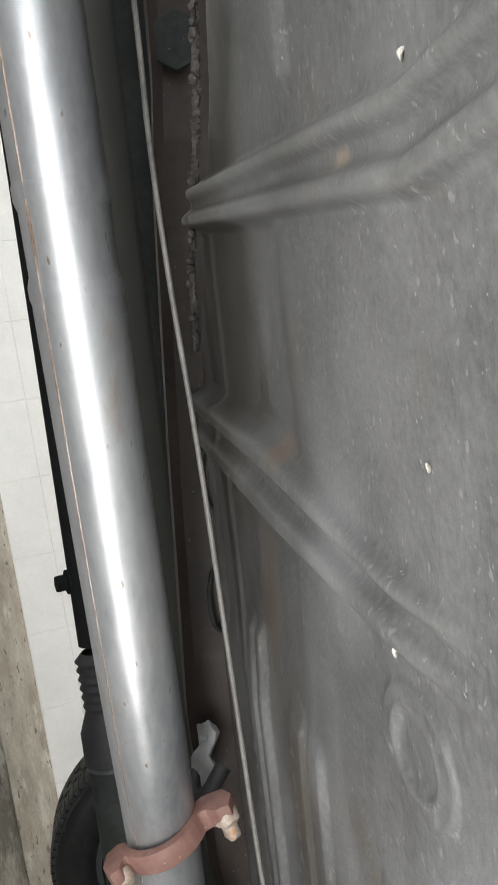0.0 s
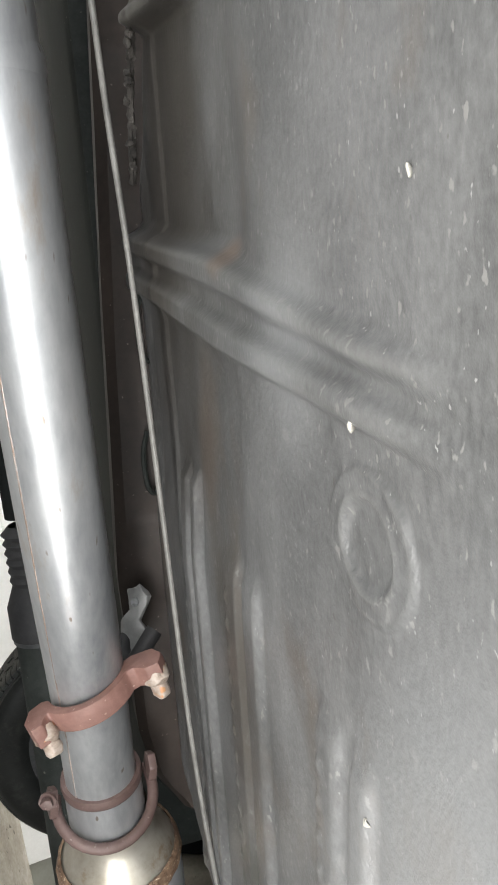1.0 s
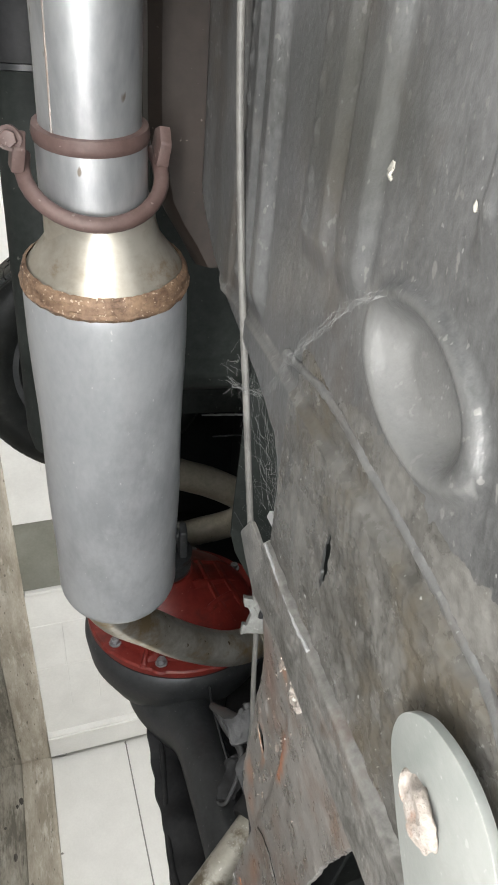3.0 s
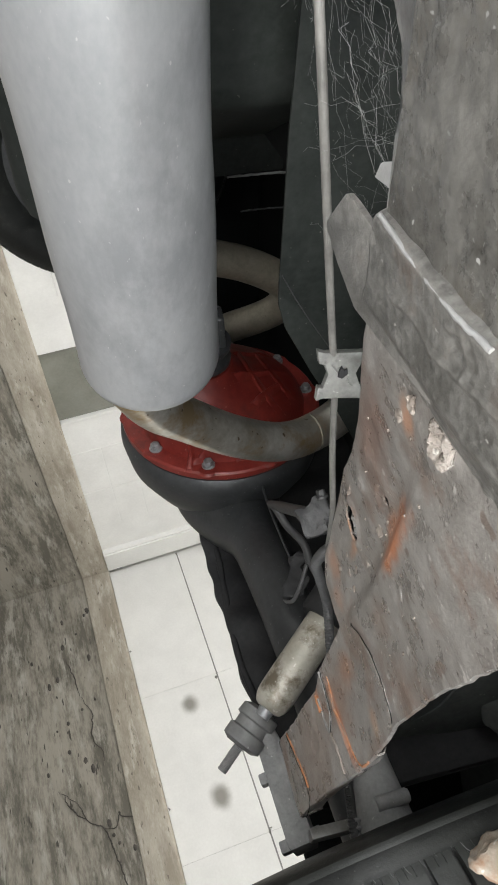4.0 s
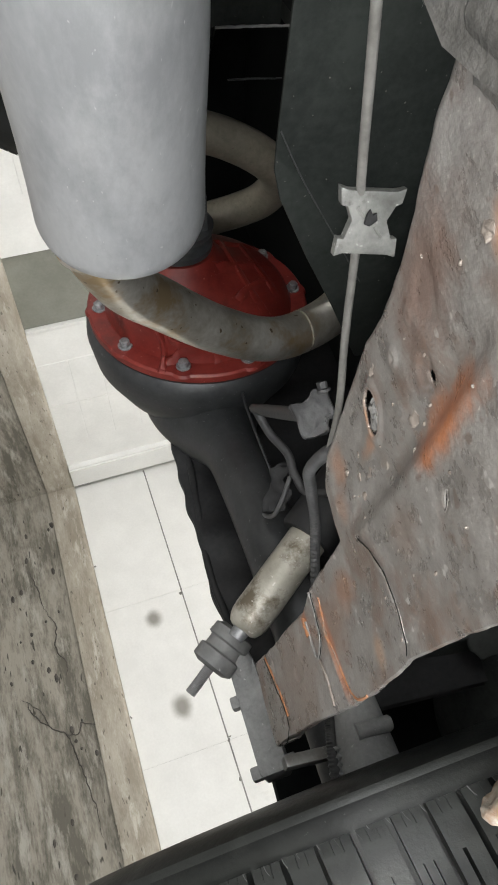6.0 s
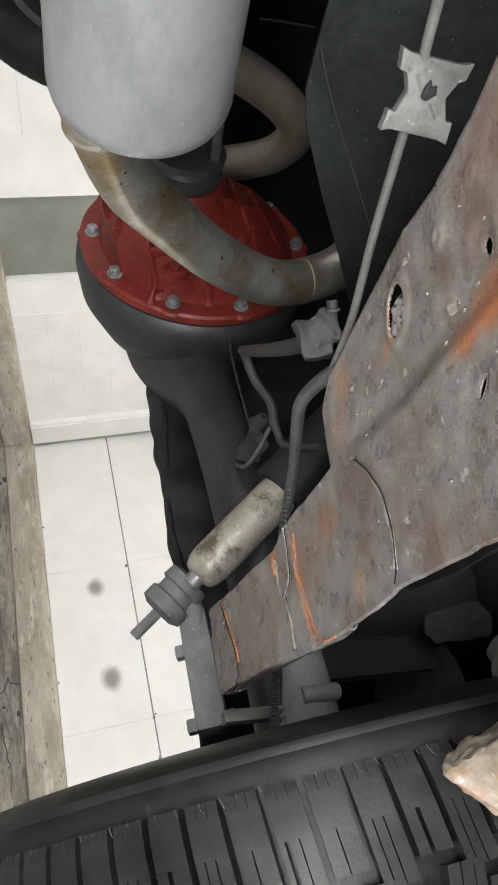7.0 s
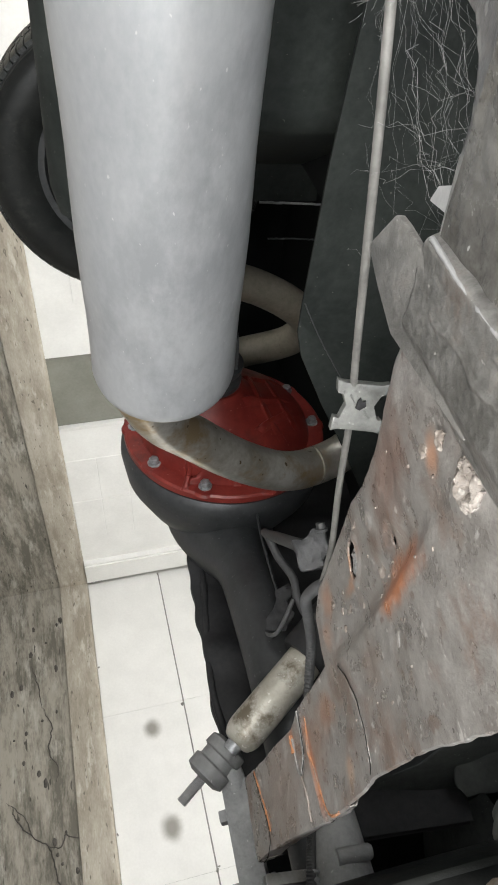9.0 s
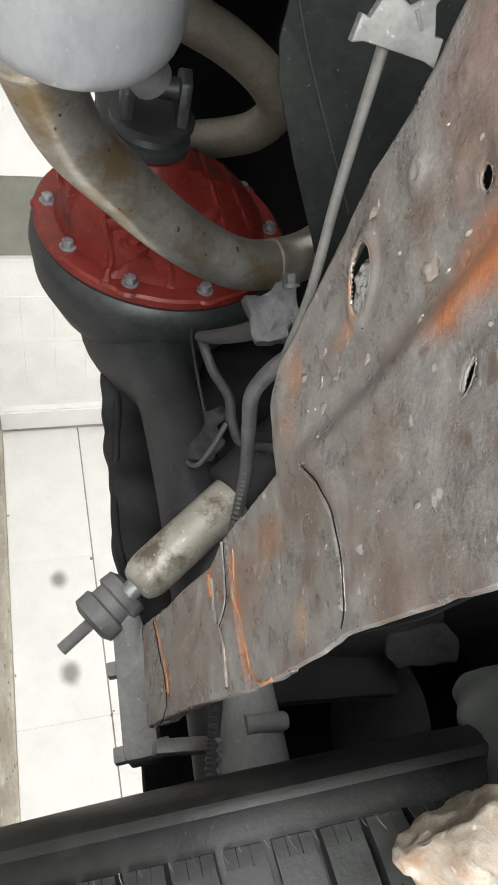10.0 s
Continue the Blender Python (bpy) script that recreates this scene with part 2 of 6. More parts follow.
M["hose"] = surface("dusty_black_hose", (0.022, 0.022, 0.023), (0.050, 0.050, 0.051), 0.6, 0.0, 25, 200, 0.15)
M["zinc"] = surface("zinc_bolt", (0.17, 0.175, 0.18), (0.34, 0.35, 0.36), 0.42, 0.5, 90, 300, 0.2)
M["shock"] = surface("scratched_gold_zinc", (0.34, 0.32, 0.265), (0.50, 0.475, 0.42), 0.40, 0.3, 26, 160, 0.08, (1, 1, 1), (0.60, 0.58, 0.54), 190, 0.69, (0.15, 0.125, 0.09), 22, 0.59, 0.1)
M["arch"] = surface("dusty_wheel_arch", (0.030, 0.033, 0.032), (0.062, 0.066, 0.063), 0.8, 0.0, 12, 120, 0.15, (1, 1, 1), (0.12, 0.12, 0.115), 220, 0.73, gloss=0.1)
M["rubber"] = surface("black_rubber", (0.010, 0.010, 0.011), (0.026, 0.026, 0.027), 0.6, 0.0, 12, 160, 0.1, gloss=0.25)
M["tyre"] = surface("worn_tyre_rubber", (0.0030, 0.0036, 0.0036), (0.0105, 0.0116, 0.0110), 0.36, 0.0, 16, 260, 0.20, (1, 1, 1), (0.06, 0.06, 0.056), 380, 0.74, (0.022, 0.023, 0.021), 26, 0.60, wear_glint=(0.030, 0.032, 0.030), wear_glint_at=(0.52, 0.62), gloss=0.36, spread=0.26)
M["bend"] = surface("dull_tarnished_pipe", (0.16, 0.145, 0.11), (0.28, 0.255, 0.205), 0.42, 0.3, 9, 150, 0.06, (1, 1, 1), (0.16, 0.13, 0.09), 160, 0.73)
M["crust_pale"] = surface("pale_flaking_crust", (0.20, 0.172, 0.150), (0.37, 0.335, 0.305), 0.85, 0.0, 90, 300, 0.8, (1, 1, 1), (0.50, 0.47, 0.44), 200, 0.66, (0.24, 0.15, 0.11), 70, 0.62)
M["ribbon"] = surface("dusty_corrugated_sleeve", (0.045, 0.045, 0.046), (0.085, 0.085, 0.086), 0.6, 0.0, 25, 200, 0.15)
M["sealant"] = surface("grey_joint_sealant", (0.20, 0.197, 0.187), (0.30, 0.295, 0.28), 0.7, 0.0, 6, 60, 0.1)
M["chipped"] = surface("dirty_chipped_plaster", (0.16, 0.155, 0.14), (0.30, 0.29, 0.27), 0.9, 0.0, 30, 120, 0.2)
M["web"] = surface("dusty_cobweb", (0.11, 0.112, 0.112), (0.30, 0.305, 0.30), 0.9, 0.0, 60, 200, 0.05)
M["tongue"] = surface("dust_caked_dark_steel", (0.066, 0.064, 0.059), (0.165, 0.161, 0.153), 0.36, 0.15, 40, 240, 0.32, (1, 1, 1), (0.36, 0.35, 0.33), 260, 0.735, (0.085, 0.070, 0.060), 40, 0.58, grain=0.6, wear_glint=(0.28, 0.27, 0.255), wear_glint_at=(0.52, 0.60))
M["filler"] = surface("spongy_pale_crust", (0.16, 0.158, 0.155), (0.34, 0.337, 0.33), 0.8, 0.0, 120, 500, 0.6, (1, 1, 1), (0.06, 0.055, 0.05), 420, 0.60)
M["chip"] = surface("flake_of_pale_paint", (0.20, 0.192, 0.17), (0.38, 0.365, 0.325), 0.5, 0.0, 160, 400, 0.3)
M["white_wall"] = surface("white_painted_masonry", (0.74, 0.735, 0.71), (0.83, 0.825, 0.80), 0.6, 0.0, 3, 60, 0.08)
M["white_panel"] = surface("white_board", (0.74, 0.735, 0.71), (0.83, 0.825, 0.80), 0.5, 0.0, 2, 60, 0.05, (1, 1, 1), None, 60, 0.7, (0.62, 0.61, 0.57), 1.7, 0.70, stains_and_shade=WALL_STAINS)
M["concrete"] = surface("cracked_grey_render", (0.12, 0.11, 0.088), (0.30, 0.275, 0.23), 0.8, 0.0, 7, 60, 0.6, (0.3, 0.3, 1.3), (0.06, 0.055, 0.045), 34, 0.70, (0.36, 0.34, 0.295), 10, 0.59, contrast=(0.40, 0.60))
M["capping"] = surface("smooth_cream_render", (0.27, 0.235, 0.185), (0.44, 0.405, 0.34), 0.6, 0.0, 6, 60, 0.15, (0.5, 0.5, 2.0), (0.16, 0.14, 0.11), 30, 0.68, (0.50, 0.47, 0.41), 9, 0.60)
M["grey_door"] = surface("grey_painted_steel", (0.20, 0.20, 0.17), (0.26, 0.26, 0.225), 0.5, 0.0, 3, 60, 0.06)
M["crack"] = surface("dark_crack", (0.05, 0.045, 0.04), (0.09, 0.08, 0.07), 0.9, 0.0, 20, 90, 0.2)
M["floor"] = surface("workshop_concrete", (0.22, 0.21, 0.20), (0.33, 0.32, 0.30), 0.6, 0.0, 2, 60, 0.15)
M["ceiling"] = surface("white_ceiling", (0.7, 0.7, 0.68), (0.78, 0.78, 0.76), 0.8, 0.0, 2, 60, 0.05)

# ---------------------------------------------------------------- building helpers
# the raised car sits a little out of level: everything on it is built level and turned by CAR
CAR = Matrix.Translation((0, 0, 1.45)) @ Matrix.Rotation(radians(5.341), 4, Vector((0.5348, -0.8450, 0))) @ Matrix.Translation((0, 0, -1.45))


def thing(name, base, label, category, group="", kind="", frame_of=CAR):
    ob = new(name)
    ob.matrix_world = frame_of @ Matrix.Translation(base)
    ob.empty_display_size = 0.02
    ob["base"] = base
    return tagged(ob, label, category, group, kind)


def part(name, bm, material, parent, label="", smooth=True, kind="", sharp=42):
    top = parent
    while top.parent:
        top = top.parent
    base = Vector(top["base"]) if "base" in top else Vector((0, 0, 0))
    bm.transform(Matrix.Translation(-base))
    me = bpy.data.meshes.new(name)
    bmesh.ops.recalc_face_normals(bm, faces=bm.faces)
    bm.to_mesh(me)
    bm.free()
    me.materials.append(material)
    if smooth:
        me.shade_smooth()
        try:
            me.set_sharp_from_angle(angle=radians(sharp))
        except AttributeError:
            pass
    ob = new(name, me)
    ob.parent = parent
    return tagged(ob, label, kind=kind)


def spline(points, steps=8):
    """Points of a smooth curve through the given ones."""
    p = [Vector(q) for q in points]
    p = [2 * p[0] - p[1]] + p + [2 * p[-1] - p[-2]]
    out = []
    for a, b, c, d in zip(p, p[1:], p[2:], p[3:]):
        for k in range(steps):
            t = k / steps
            out.append(0.5 * (2 * b + (c - a) * t + (2 * a - 5 * b + 4 * c - d) * t * t + (3 * b - a - 3 * c + d) * t ** 3))
    out.append(p[-2])
    return out


def sweep(bm, path, radius, seg=24, caps=True, flat=1.0, ripple=None):
    """A tube along path; radius a number or a function of the share of its length."""
    path = [Vector(q) for q in path]
    tangent = [(path[min(i + 1, len(path) - 1)] - path[max(i - 1, 0)]).normalized() for i in range(len(path))]
    side = tangent[0].orthogonal().normalized()
    rings, run, total = [], 0.0, sum((b - a).length for a, b in zip(path, path[1:]))
    for i, (q, t) in enumerate(zip(path, tangent)):
        run += (q - path[i - 1]).length if i else 0
        side = (side - t * side.dot(t)).normalized()
        up = t.cross(side)
        r = radius(run / total) if callable(radius) else radius
        rings.append([bm.verts.new(q + (side * math.cos(a) + up * math.sin(a) * flat) * (r * (1 + (ripple(i, a) if ripple else 0))))
                      for a in (2 * math.pi * k / seg for k in range(seg))])
    for a, b in zip(rings, rings[1:]):
        for k in range(seg):
            bm.faces.new((a[k], a[(k + 1) % seg], b[(k + 1) % seg], b[k]))
    if caps:
        bm.faces.new(rings[0])
        bm.faces.new(rings[-1])
    return bm


def tube(path, radius, seg=24, steps=8, **more):
    return sweep(bmesh.new(), spline(path, steps), radius, seg, **more)


def lathe(profile, origin, axis, seg=40, bm=None, close=False):
    """Turns (distance along the axis, radius) rows about the axis."""
    bm = bm or bmesh.new()
    origin, axis = Vector(origin), Vector(axis).normalized()
    u = axis.orthogonal().normalized()
    v = axis.cross(u)
    rings = []
    for s, r in profile:
        if r <= 1e-6:
            rings.append([bm.verts.new(origin + axis * s)])
        else:
            rings.append([bm.verts.new(origin + axis * s + (u * math.cos(a) + v * math.sin(a)) * r) for a in (2 * math.pi * k / seg for k in range(seg))])
    pairs = list(zip(rings, rings[1:])) + ([(rings[-1], rings[0])] if close else [])
    for a, b in pairs:
        for k in range(seg):
            l = (k + 1) % seg
            if len(a) == 1 and len(b) == 1:
                continue
            if len(a) == 1:
                bm.faces.new((a[0], b[k], b[l]))
            elif len(b) == 1:
                bm.faces.new((a[k], a[l], b[0]))
            else:
                bm.faces.new((a[k], a[l], b[l], b[k]))
    return bm


def frame_on(origin, normal, along):
    """A frame at origin whose z is normal and whose x is along."""
    z = Vector(normal).normalized()
    x = Vector(along)
    x = (x - z * x.dot(z)).normalized()
    y = z.cross(x)
    m = Matrix((x, y, z)).transposed().to_4x4()
    return Matrix.Translation(origin) @ m


def slab(outline, thick, m, bevel=0.001, bm=None):
    """A flat plate: an outline in the frame m, raised by thick along its z, with rounded edges."""
    bm = bm or bmesh.new()
    own = bmesh.new()
    f = own.faces.new([own.verts.new((x, y, 0)) for x, y in outline])
    up = bmesh.ops.extrude_face_region(own, geom=[f])
    bmesh.ops.translate(own, verts=[v for v in up["geom"] if isinstance(v, bmesh.types.BMVert)], vec=(0, 0, thick))
    if bevel:
        bmesh.ops.bevel(own, geom=own.edges[:], offset=bevel, segments=2, affect="EDGES", profile=0.6, clamp_overlap=True)
    own.transform(m)
    me = bpy.data.meshes.new("scratch")
    own.to_mesh(me)
    own.free()
    bm.from_mesh(me)
    bpy.data.meshes.remove(me)
    return bm


def block(size, m, bevel=0.002, bm=None):
    x, y = size[0] / 2, size[1] / 2
    return slab([(-x, -y), (x, -y), (x, y), (-x, y)], size[2], m @ Matrix.Translation((0, 0, -size[2] / 2)), bevel, bm)


def hexagon(r):
    return [(r * math.cos(a), r * math.sin(a)) for a in (math.pi / 3 * k for k in range(6))]


def bolt_head(origin, axis, r, h, bm=None):
    """A hexagon head on a washer."""
    m = frame_on(origin, axis, Vector(axis).orthogonal())
    bm = lathe([(-0.001, 0), (-0.001, r * 1.35), (h * 0.2, r * 1.35), (h * 0.2, 0)], origin, axis, 20, bm)
    return slab(hexagon(r), h, m @ Matrix.Translation((0, 0, h * 0.2)), min(r, h) * 0.16, bm)


def rough_up(bm, amount, scale, seed=0.0):
    for v in bm.verts:
        v.co += noise.noise_vector(v.co * scale + Vector((seed, seed, seed))) * amount
    return bm


def step(x, a, b):
    t = min(max((x - a) / (b - a), 0.0), 1.0)
    return t * t * (3 - 2 * t)

# ---------------------------------------------------------------- the workshop
XW, YR, TOP = 4.0, -5.47, 3.6
EDGE = 1.21


def box_between(a, b, bevel=0.003):
    a, b = Vector(a), Vector(b)
    m = Matrix.Translation((a + b) / 2)
    return block([abs(q) for q in (b - a)], m, bevel)


def setting(name, label, category):
    ob = new(name)
    ob["base"] = (0.0, 0.0, 0.0)
    return tagged(ob, label, category, kind="structure")


floor = setting("floor", "grey concrete workshop floor", "floor")
part("slab", box_between((-2.1, YR - 0.3, -0.15), (XW + 0.3, 4.3, 0.0)), M["floor"], floor)
ceiling_bm = box_between((-2.1, YR - 0.3, TOP), (XW + 0.3, 4.3, TOP + 0.15))
ceiling_bm.verts.ensure_lookup_table()
part("ceiling_board", ceiling_bm, M["ceiling"], setting("ceiling", "plain white workshop ceiling", "ceiling"))

# far side wall: rendered plinth, cream capping, painted blocks above, one grey steel door
wall_east = setting("wall_east", "white painted block wall above a cracked grey rendered plinth", "wall")
part("backing", box_between((XW + 0.06, YR - 0.3, 0), (XW + 0.3, 4.3, TOP)), M["white_wall"], wall_east)


def plinth(name, a, b, m, length, parent):
    """Rendered plinth with a rounded capping band, along x of the frame m; y faces the room."""
    bm = bmesh.new()
    nx, nz = int(length / 0.035), 34
    rows = []
    for i in range(nx + 1):
        row = []
        for k in range(nz + 1):
            x, z = length * i / nx, a + (b - a) * k / nz
            y = 0.012 * noise.noise(Vector((x * 2, z * 3, 1.7))) + 0.006 * noise.noise(Vector((x * 9, z * 14, 4.1)))
            row.append(bm.verts.new((x, y, z)))
        rows.append(row)
    for i in range(nx):
        for k in range(nz):
            bm.faces.new((rows[i][k], rows[i + 1][k], rows[i + 1][k + 1], rows[i][k + 1]))
    bm.transform(m)
    return part(name, bm, M["concrete"], parent)


def capping(m, length, parent):
    bm = bmesh.new()
    prof = [(0.0, 0.985), (0.012, 0.99), (0.016, 1.02), (0.016, 1.185), (0.010, 1.203), (0.0, EDGE), (-0.06, EDGE)]
    nx = int(length / 0.06)
    rows = [[bm.verts.new((length * i / nx, y + 0.004 * noise.noise(Vector((length * i / nx * 5, z * 6, 9.0))), z + 0.003 * noise.noise(Vector((length * i / nx * 4, 3.0, z))))) for y, z in prof] for i in range(nx + 1)]
    for a, b in zip(rows, rows[1:]):
        for k in range(len(prof) - 1):
            bm.faces.new((a[k], b[k], b[k + 1], a[k + 1]))
    bm.transform(m)
    return part("capping", bm, M["capping"], parent)


east_frame = Matrix(((0, -1, 0, XW - 0.02), (1, 0, 0, YR), (0, 0, 1, 0), (0, 0, 0, 1)))
plinth("plinth", 0.0, 0.995, east_frame, 9.7, wall_east)
capping(east_frame, 9.7, wall_east)
rear_frame = Matrix(((-1, 0, 0, XW), (0, 1, 0, YR + 0.02), (0, 0, 1, 0), (0, 0, 0, 1)))

wall_south = setting("wall_south", "white boarded rear wall above a cracked grey rendered plinth", "wall")
part("backing", box_between((-2.1, YR - 0.3, 0), (XW + 0.05, YR - 0.055, TOP)), M["white_wall"], wall_south)
plinth("plinth", 0.0, 0.995, rear_frame, 6.0, wall_south)
capping(rear_frame, 6.0, wall_south)

# cracks and pits in the render of the rear wall
crack_paths = ([(2.95, 0.80), (2.80, 0.86), (2.62, 0.83), (2.50, 0.89), (2.40, 0.87)], [(2.35, 0.55), (2.22, 0.66), (2.10, 0.71), (2.02, 0.80), (1.90, 0.83), (1.74, 0.86), (1.55, 0.89), (1.35, 0.90)],
               [(2.02, 0.80), (2.00, 0.87), (2.06, 0.90), (2.04, 0.95), (2.01, 1.00)], [(2.10, 0.71), (2.20, 0.62), (2.32, 0.58)], [(3.30, 0.74), (3.12, 0.78), (2.95, 0.80)])
for path in crack_paths:
    pts = [Vector((x, YR + 0.028, z)) for x, z in path]
    pts = [p + Vector((0.012 * noise.noise(p * 23), 0.0, 0.014 * noise.noise(p * 31 + Vector((5, 0, 0))))) for p in spline(pts, 7)]
    part("crack", sweep(bmesh.new(), pts, lambda k: 0.0035 * (0.35 + math.sin(math.pi * k)), 5), M["crack"], wall_south)
for k in range(26):
    px, pz = random.uniform(1.2, 3.9), random.uniform(0.45, 0.98)
    bm = bmesh.new()
    bmesh.ops.create_icosphere(bm, subdivisions=2, radius=1)
    s = random.uniform(0.005, 0.014)
    bm.transform(Matrix.Translation((px, YR + 0.024, pz)) @ Matrix.Diagonal((s * random.uniform(1, 2.6), 0.006, s, 1)))
    part("pit", rough_up(bm, s * 0.3, 60, px), M["crack"], wall_south)

# remaining walls close the room; the near side has the open bay
# unseen front wall; its opening is made up for the front fill light
north = setting("wall_north", "plain white workshop wall, opening added for the front fill light", "wall")
part("pier", box_between((-2.1, 4.3, 0), (-0.7, 4.5, TOP)), M["white_wall"], north)
part("pier", box_between((2.7, 4.3, 0), (XW + 0.3, 4.5, TOP)), M["white_wall"], north)
part("lintel", box_between((-0.7, 4.3, 2.4), (2.7, 4.5, TOP)), M["white_wall"], north)
west = setting("wall_west", "plain white workshop wall with an open bay", "wall")
part("pier", box_between((-2.1, YR - 0.3, 0), (-1.9, -1.6, TOP)), M["white_wall"], west)
part("pier", box_between((-2.1, 2.0, 0), (-1.9, 4.5, TOP)), M["white_wall"], west)
part("lintel", box_between((-2.1, -1.6, 2.3), (-1.9, 2.0, TOP)), M["white_wall"], west)

# steel door between the blocks
DOOR = (-3.78, -3.19)
door_1 = tagged(new("door_1"), "grey painted steel door in a thin frame", "door", kind="structure")
door_1["base"] = (0.0, 0.0, 0.0)
part("leaf", box_between((XW + 0.02, DOOR[0] + 0.02, 1.0), (XW + 0.055, DOOR[1] - 0.0, 3.0)), M["grey_door"], door_1)
part("door_frame", box_between((XW - 0.01, DOOR[0] - 0.012, 1.215), (XW + 0.055, DOOR[0] + 0.018, 3.0)), M["white_panel"], door_1)

# corner post and its bead
post = box_between((XW - 0.05, -5.42, EDGE), (XW + 0.055, -5.19, TOP - 0.003), 0.006)
part("corner_post", post, M["white_panel"], wall_east)
part("post_bead", box_between((XW - 0.062, -5.235, EDGE), (XW - 0.046, -5.205, TOP - 0.003), 0.004), M["white_panel"], wall_east)
part("hinge", box_between((XW - 0.03, -5.452, 1.24), (XW - 0.012, -5.428, 1.33), 0.003), M["zinc"], wall_east)

# rear boards with open joints
for row, (z0, z1) in enumerate(((EDGE + 0.003, 1.787), (1.797, 2.368), (2.378, 2.948), (2.958, 3.59))):
    for x1, x0 in ((3.98, 2.7985), (2.7970, 1.6515), (1.6500, 0.4985), (0.4970, -0.6515), (-0.6530, -1.8)):
        bm = box_between((x0, YR - 0.05 + random.uniform(0, 0.003), z0), (x1, YR - 0.012 + random.uniform(-0.0003, 0.0003), z1), 0.0)
        part("board", bm, M["white_panel"], wall_south, smooth=False)
for zj in (1.792, 2.373, 2.953):
    part("joint_strip", box_between((-1.8, YR - 0.05, zj - 0.0054), (3.98, YR - 0.0175, zj + 0.0054), 0.0), M["sealant"], wall_south, "grey sealant strip")
for xj in (2.7977, 1.6507, 0.4977, -0.6522):
    part("butt_strip", box_between((xj - 0.0008, YR - 0.05, EDGE + 0.004), (xj + 0.0008, YR - 0.0150, 3.59), 0.0), M["sealant"], wall_south)
# chipped corners where the boards meet
for cx, cz in ((2.798, 1.792), (1.651, 1.792), (3.96, 1.790), (2.77, 1.778), (1.67, 1.806), (1.40, 1.785), (3.2, 1.222), (2.0, 1.222)):
    bm = bmesh.new()
    bmesh.ops.create_icosphere(bm, subdivisions=2, radius=1)
    bm.transform(Matrix.Translation((cx, YR - 0.010, cz)) @ Matrix.Diagonal((random.uniform(0.006, 0.016), 0.003, random.uniform(0.005, 0.012), 1)))
    part("chipped_corner", rough_up(bm, 0.006, 70, cx), M["chipped"], wall_south)
# painted blocks of the far side wall
for row in range(6):
    z0 = EDGE + 0.002 + row * 0.213
    y = 3.9
    while y > -5.1:
        y0, y1 = y - 0.412, y
        y -= 0.42
        if y0 < DOOR[1] + 0.02 and y1 > DOOR[0] - 0.02 or y0 < -5.17:
            continue
        bm = box_between((XW - 0.004 + random.uniform(-0.0012, 0.0012), y0 - 0.003, z0), (XW + 0.058, y1 + 0.001, z0 + 0.210), 0.003)
        part("block", bm, M["white_wall"], wall_east, smooth=False)
part("mortar", box_between((XW, DOOR[1], EDGE), (XW + 0.03, 4.3, EDGE + 6 * 0.213), 0.0), M["white_wall"], wall_east)
part("mortar", box_between((XW, -5.19, EDGE), (XW + 0.03, DOOR[0] - 0.012, EDGE + 6 * 0.213), 0.0), M["white_wall"], wall_east)
part("upper_wall", box_between((XW, YR, EDGE + 6 * 0.213), (XW + 0.058, 4.3, TOP)), M["white_wall"], wall_east)

# ---------------------------------------------------------------- car floor panel
PAN = 1.555
pan = thing("floor_pan", (0.2, -0.2, PAN), "dusty dark grey pressed steel car floor with stiffening beads", "car floor")


def bead(d, half, soft, high, valley=0.0):
    """Height across a pressed bead at the distance d from its middle."""
    a = abs(d)
    return high * (1 - step(a, half - soft, half + soft)) - valley * (1 - step(a, 0.0, half * 0.45))


def ends(y, a, b, soft=0.02):
    return step(y, a, a + soft) * (1 - step(y, b - soft, b))


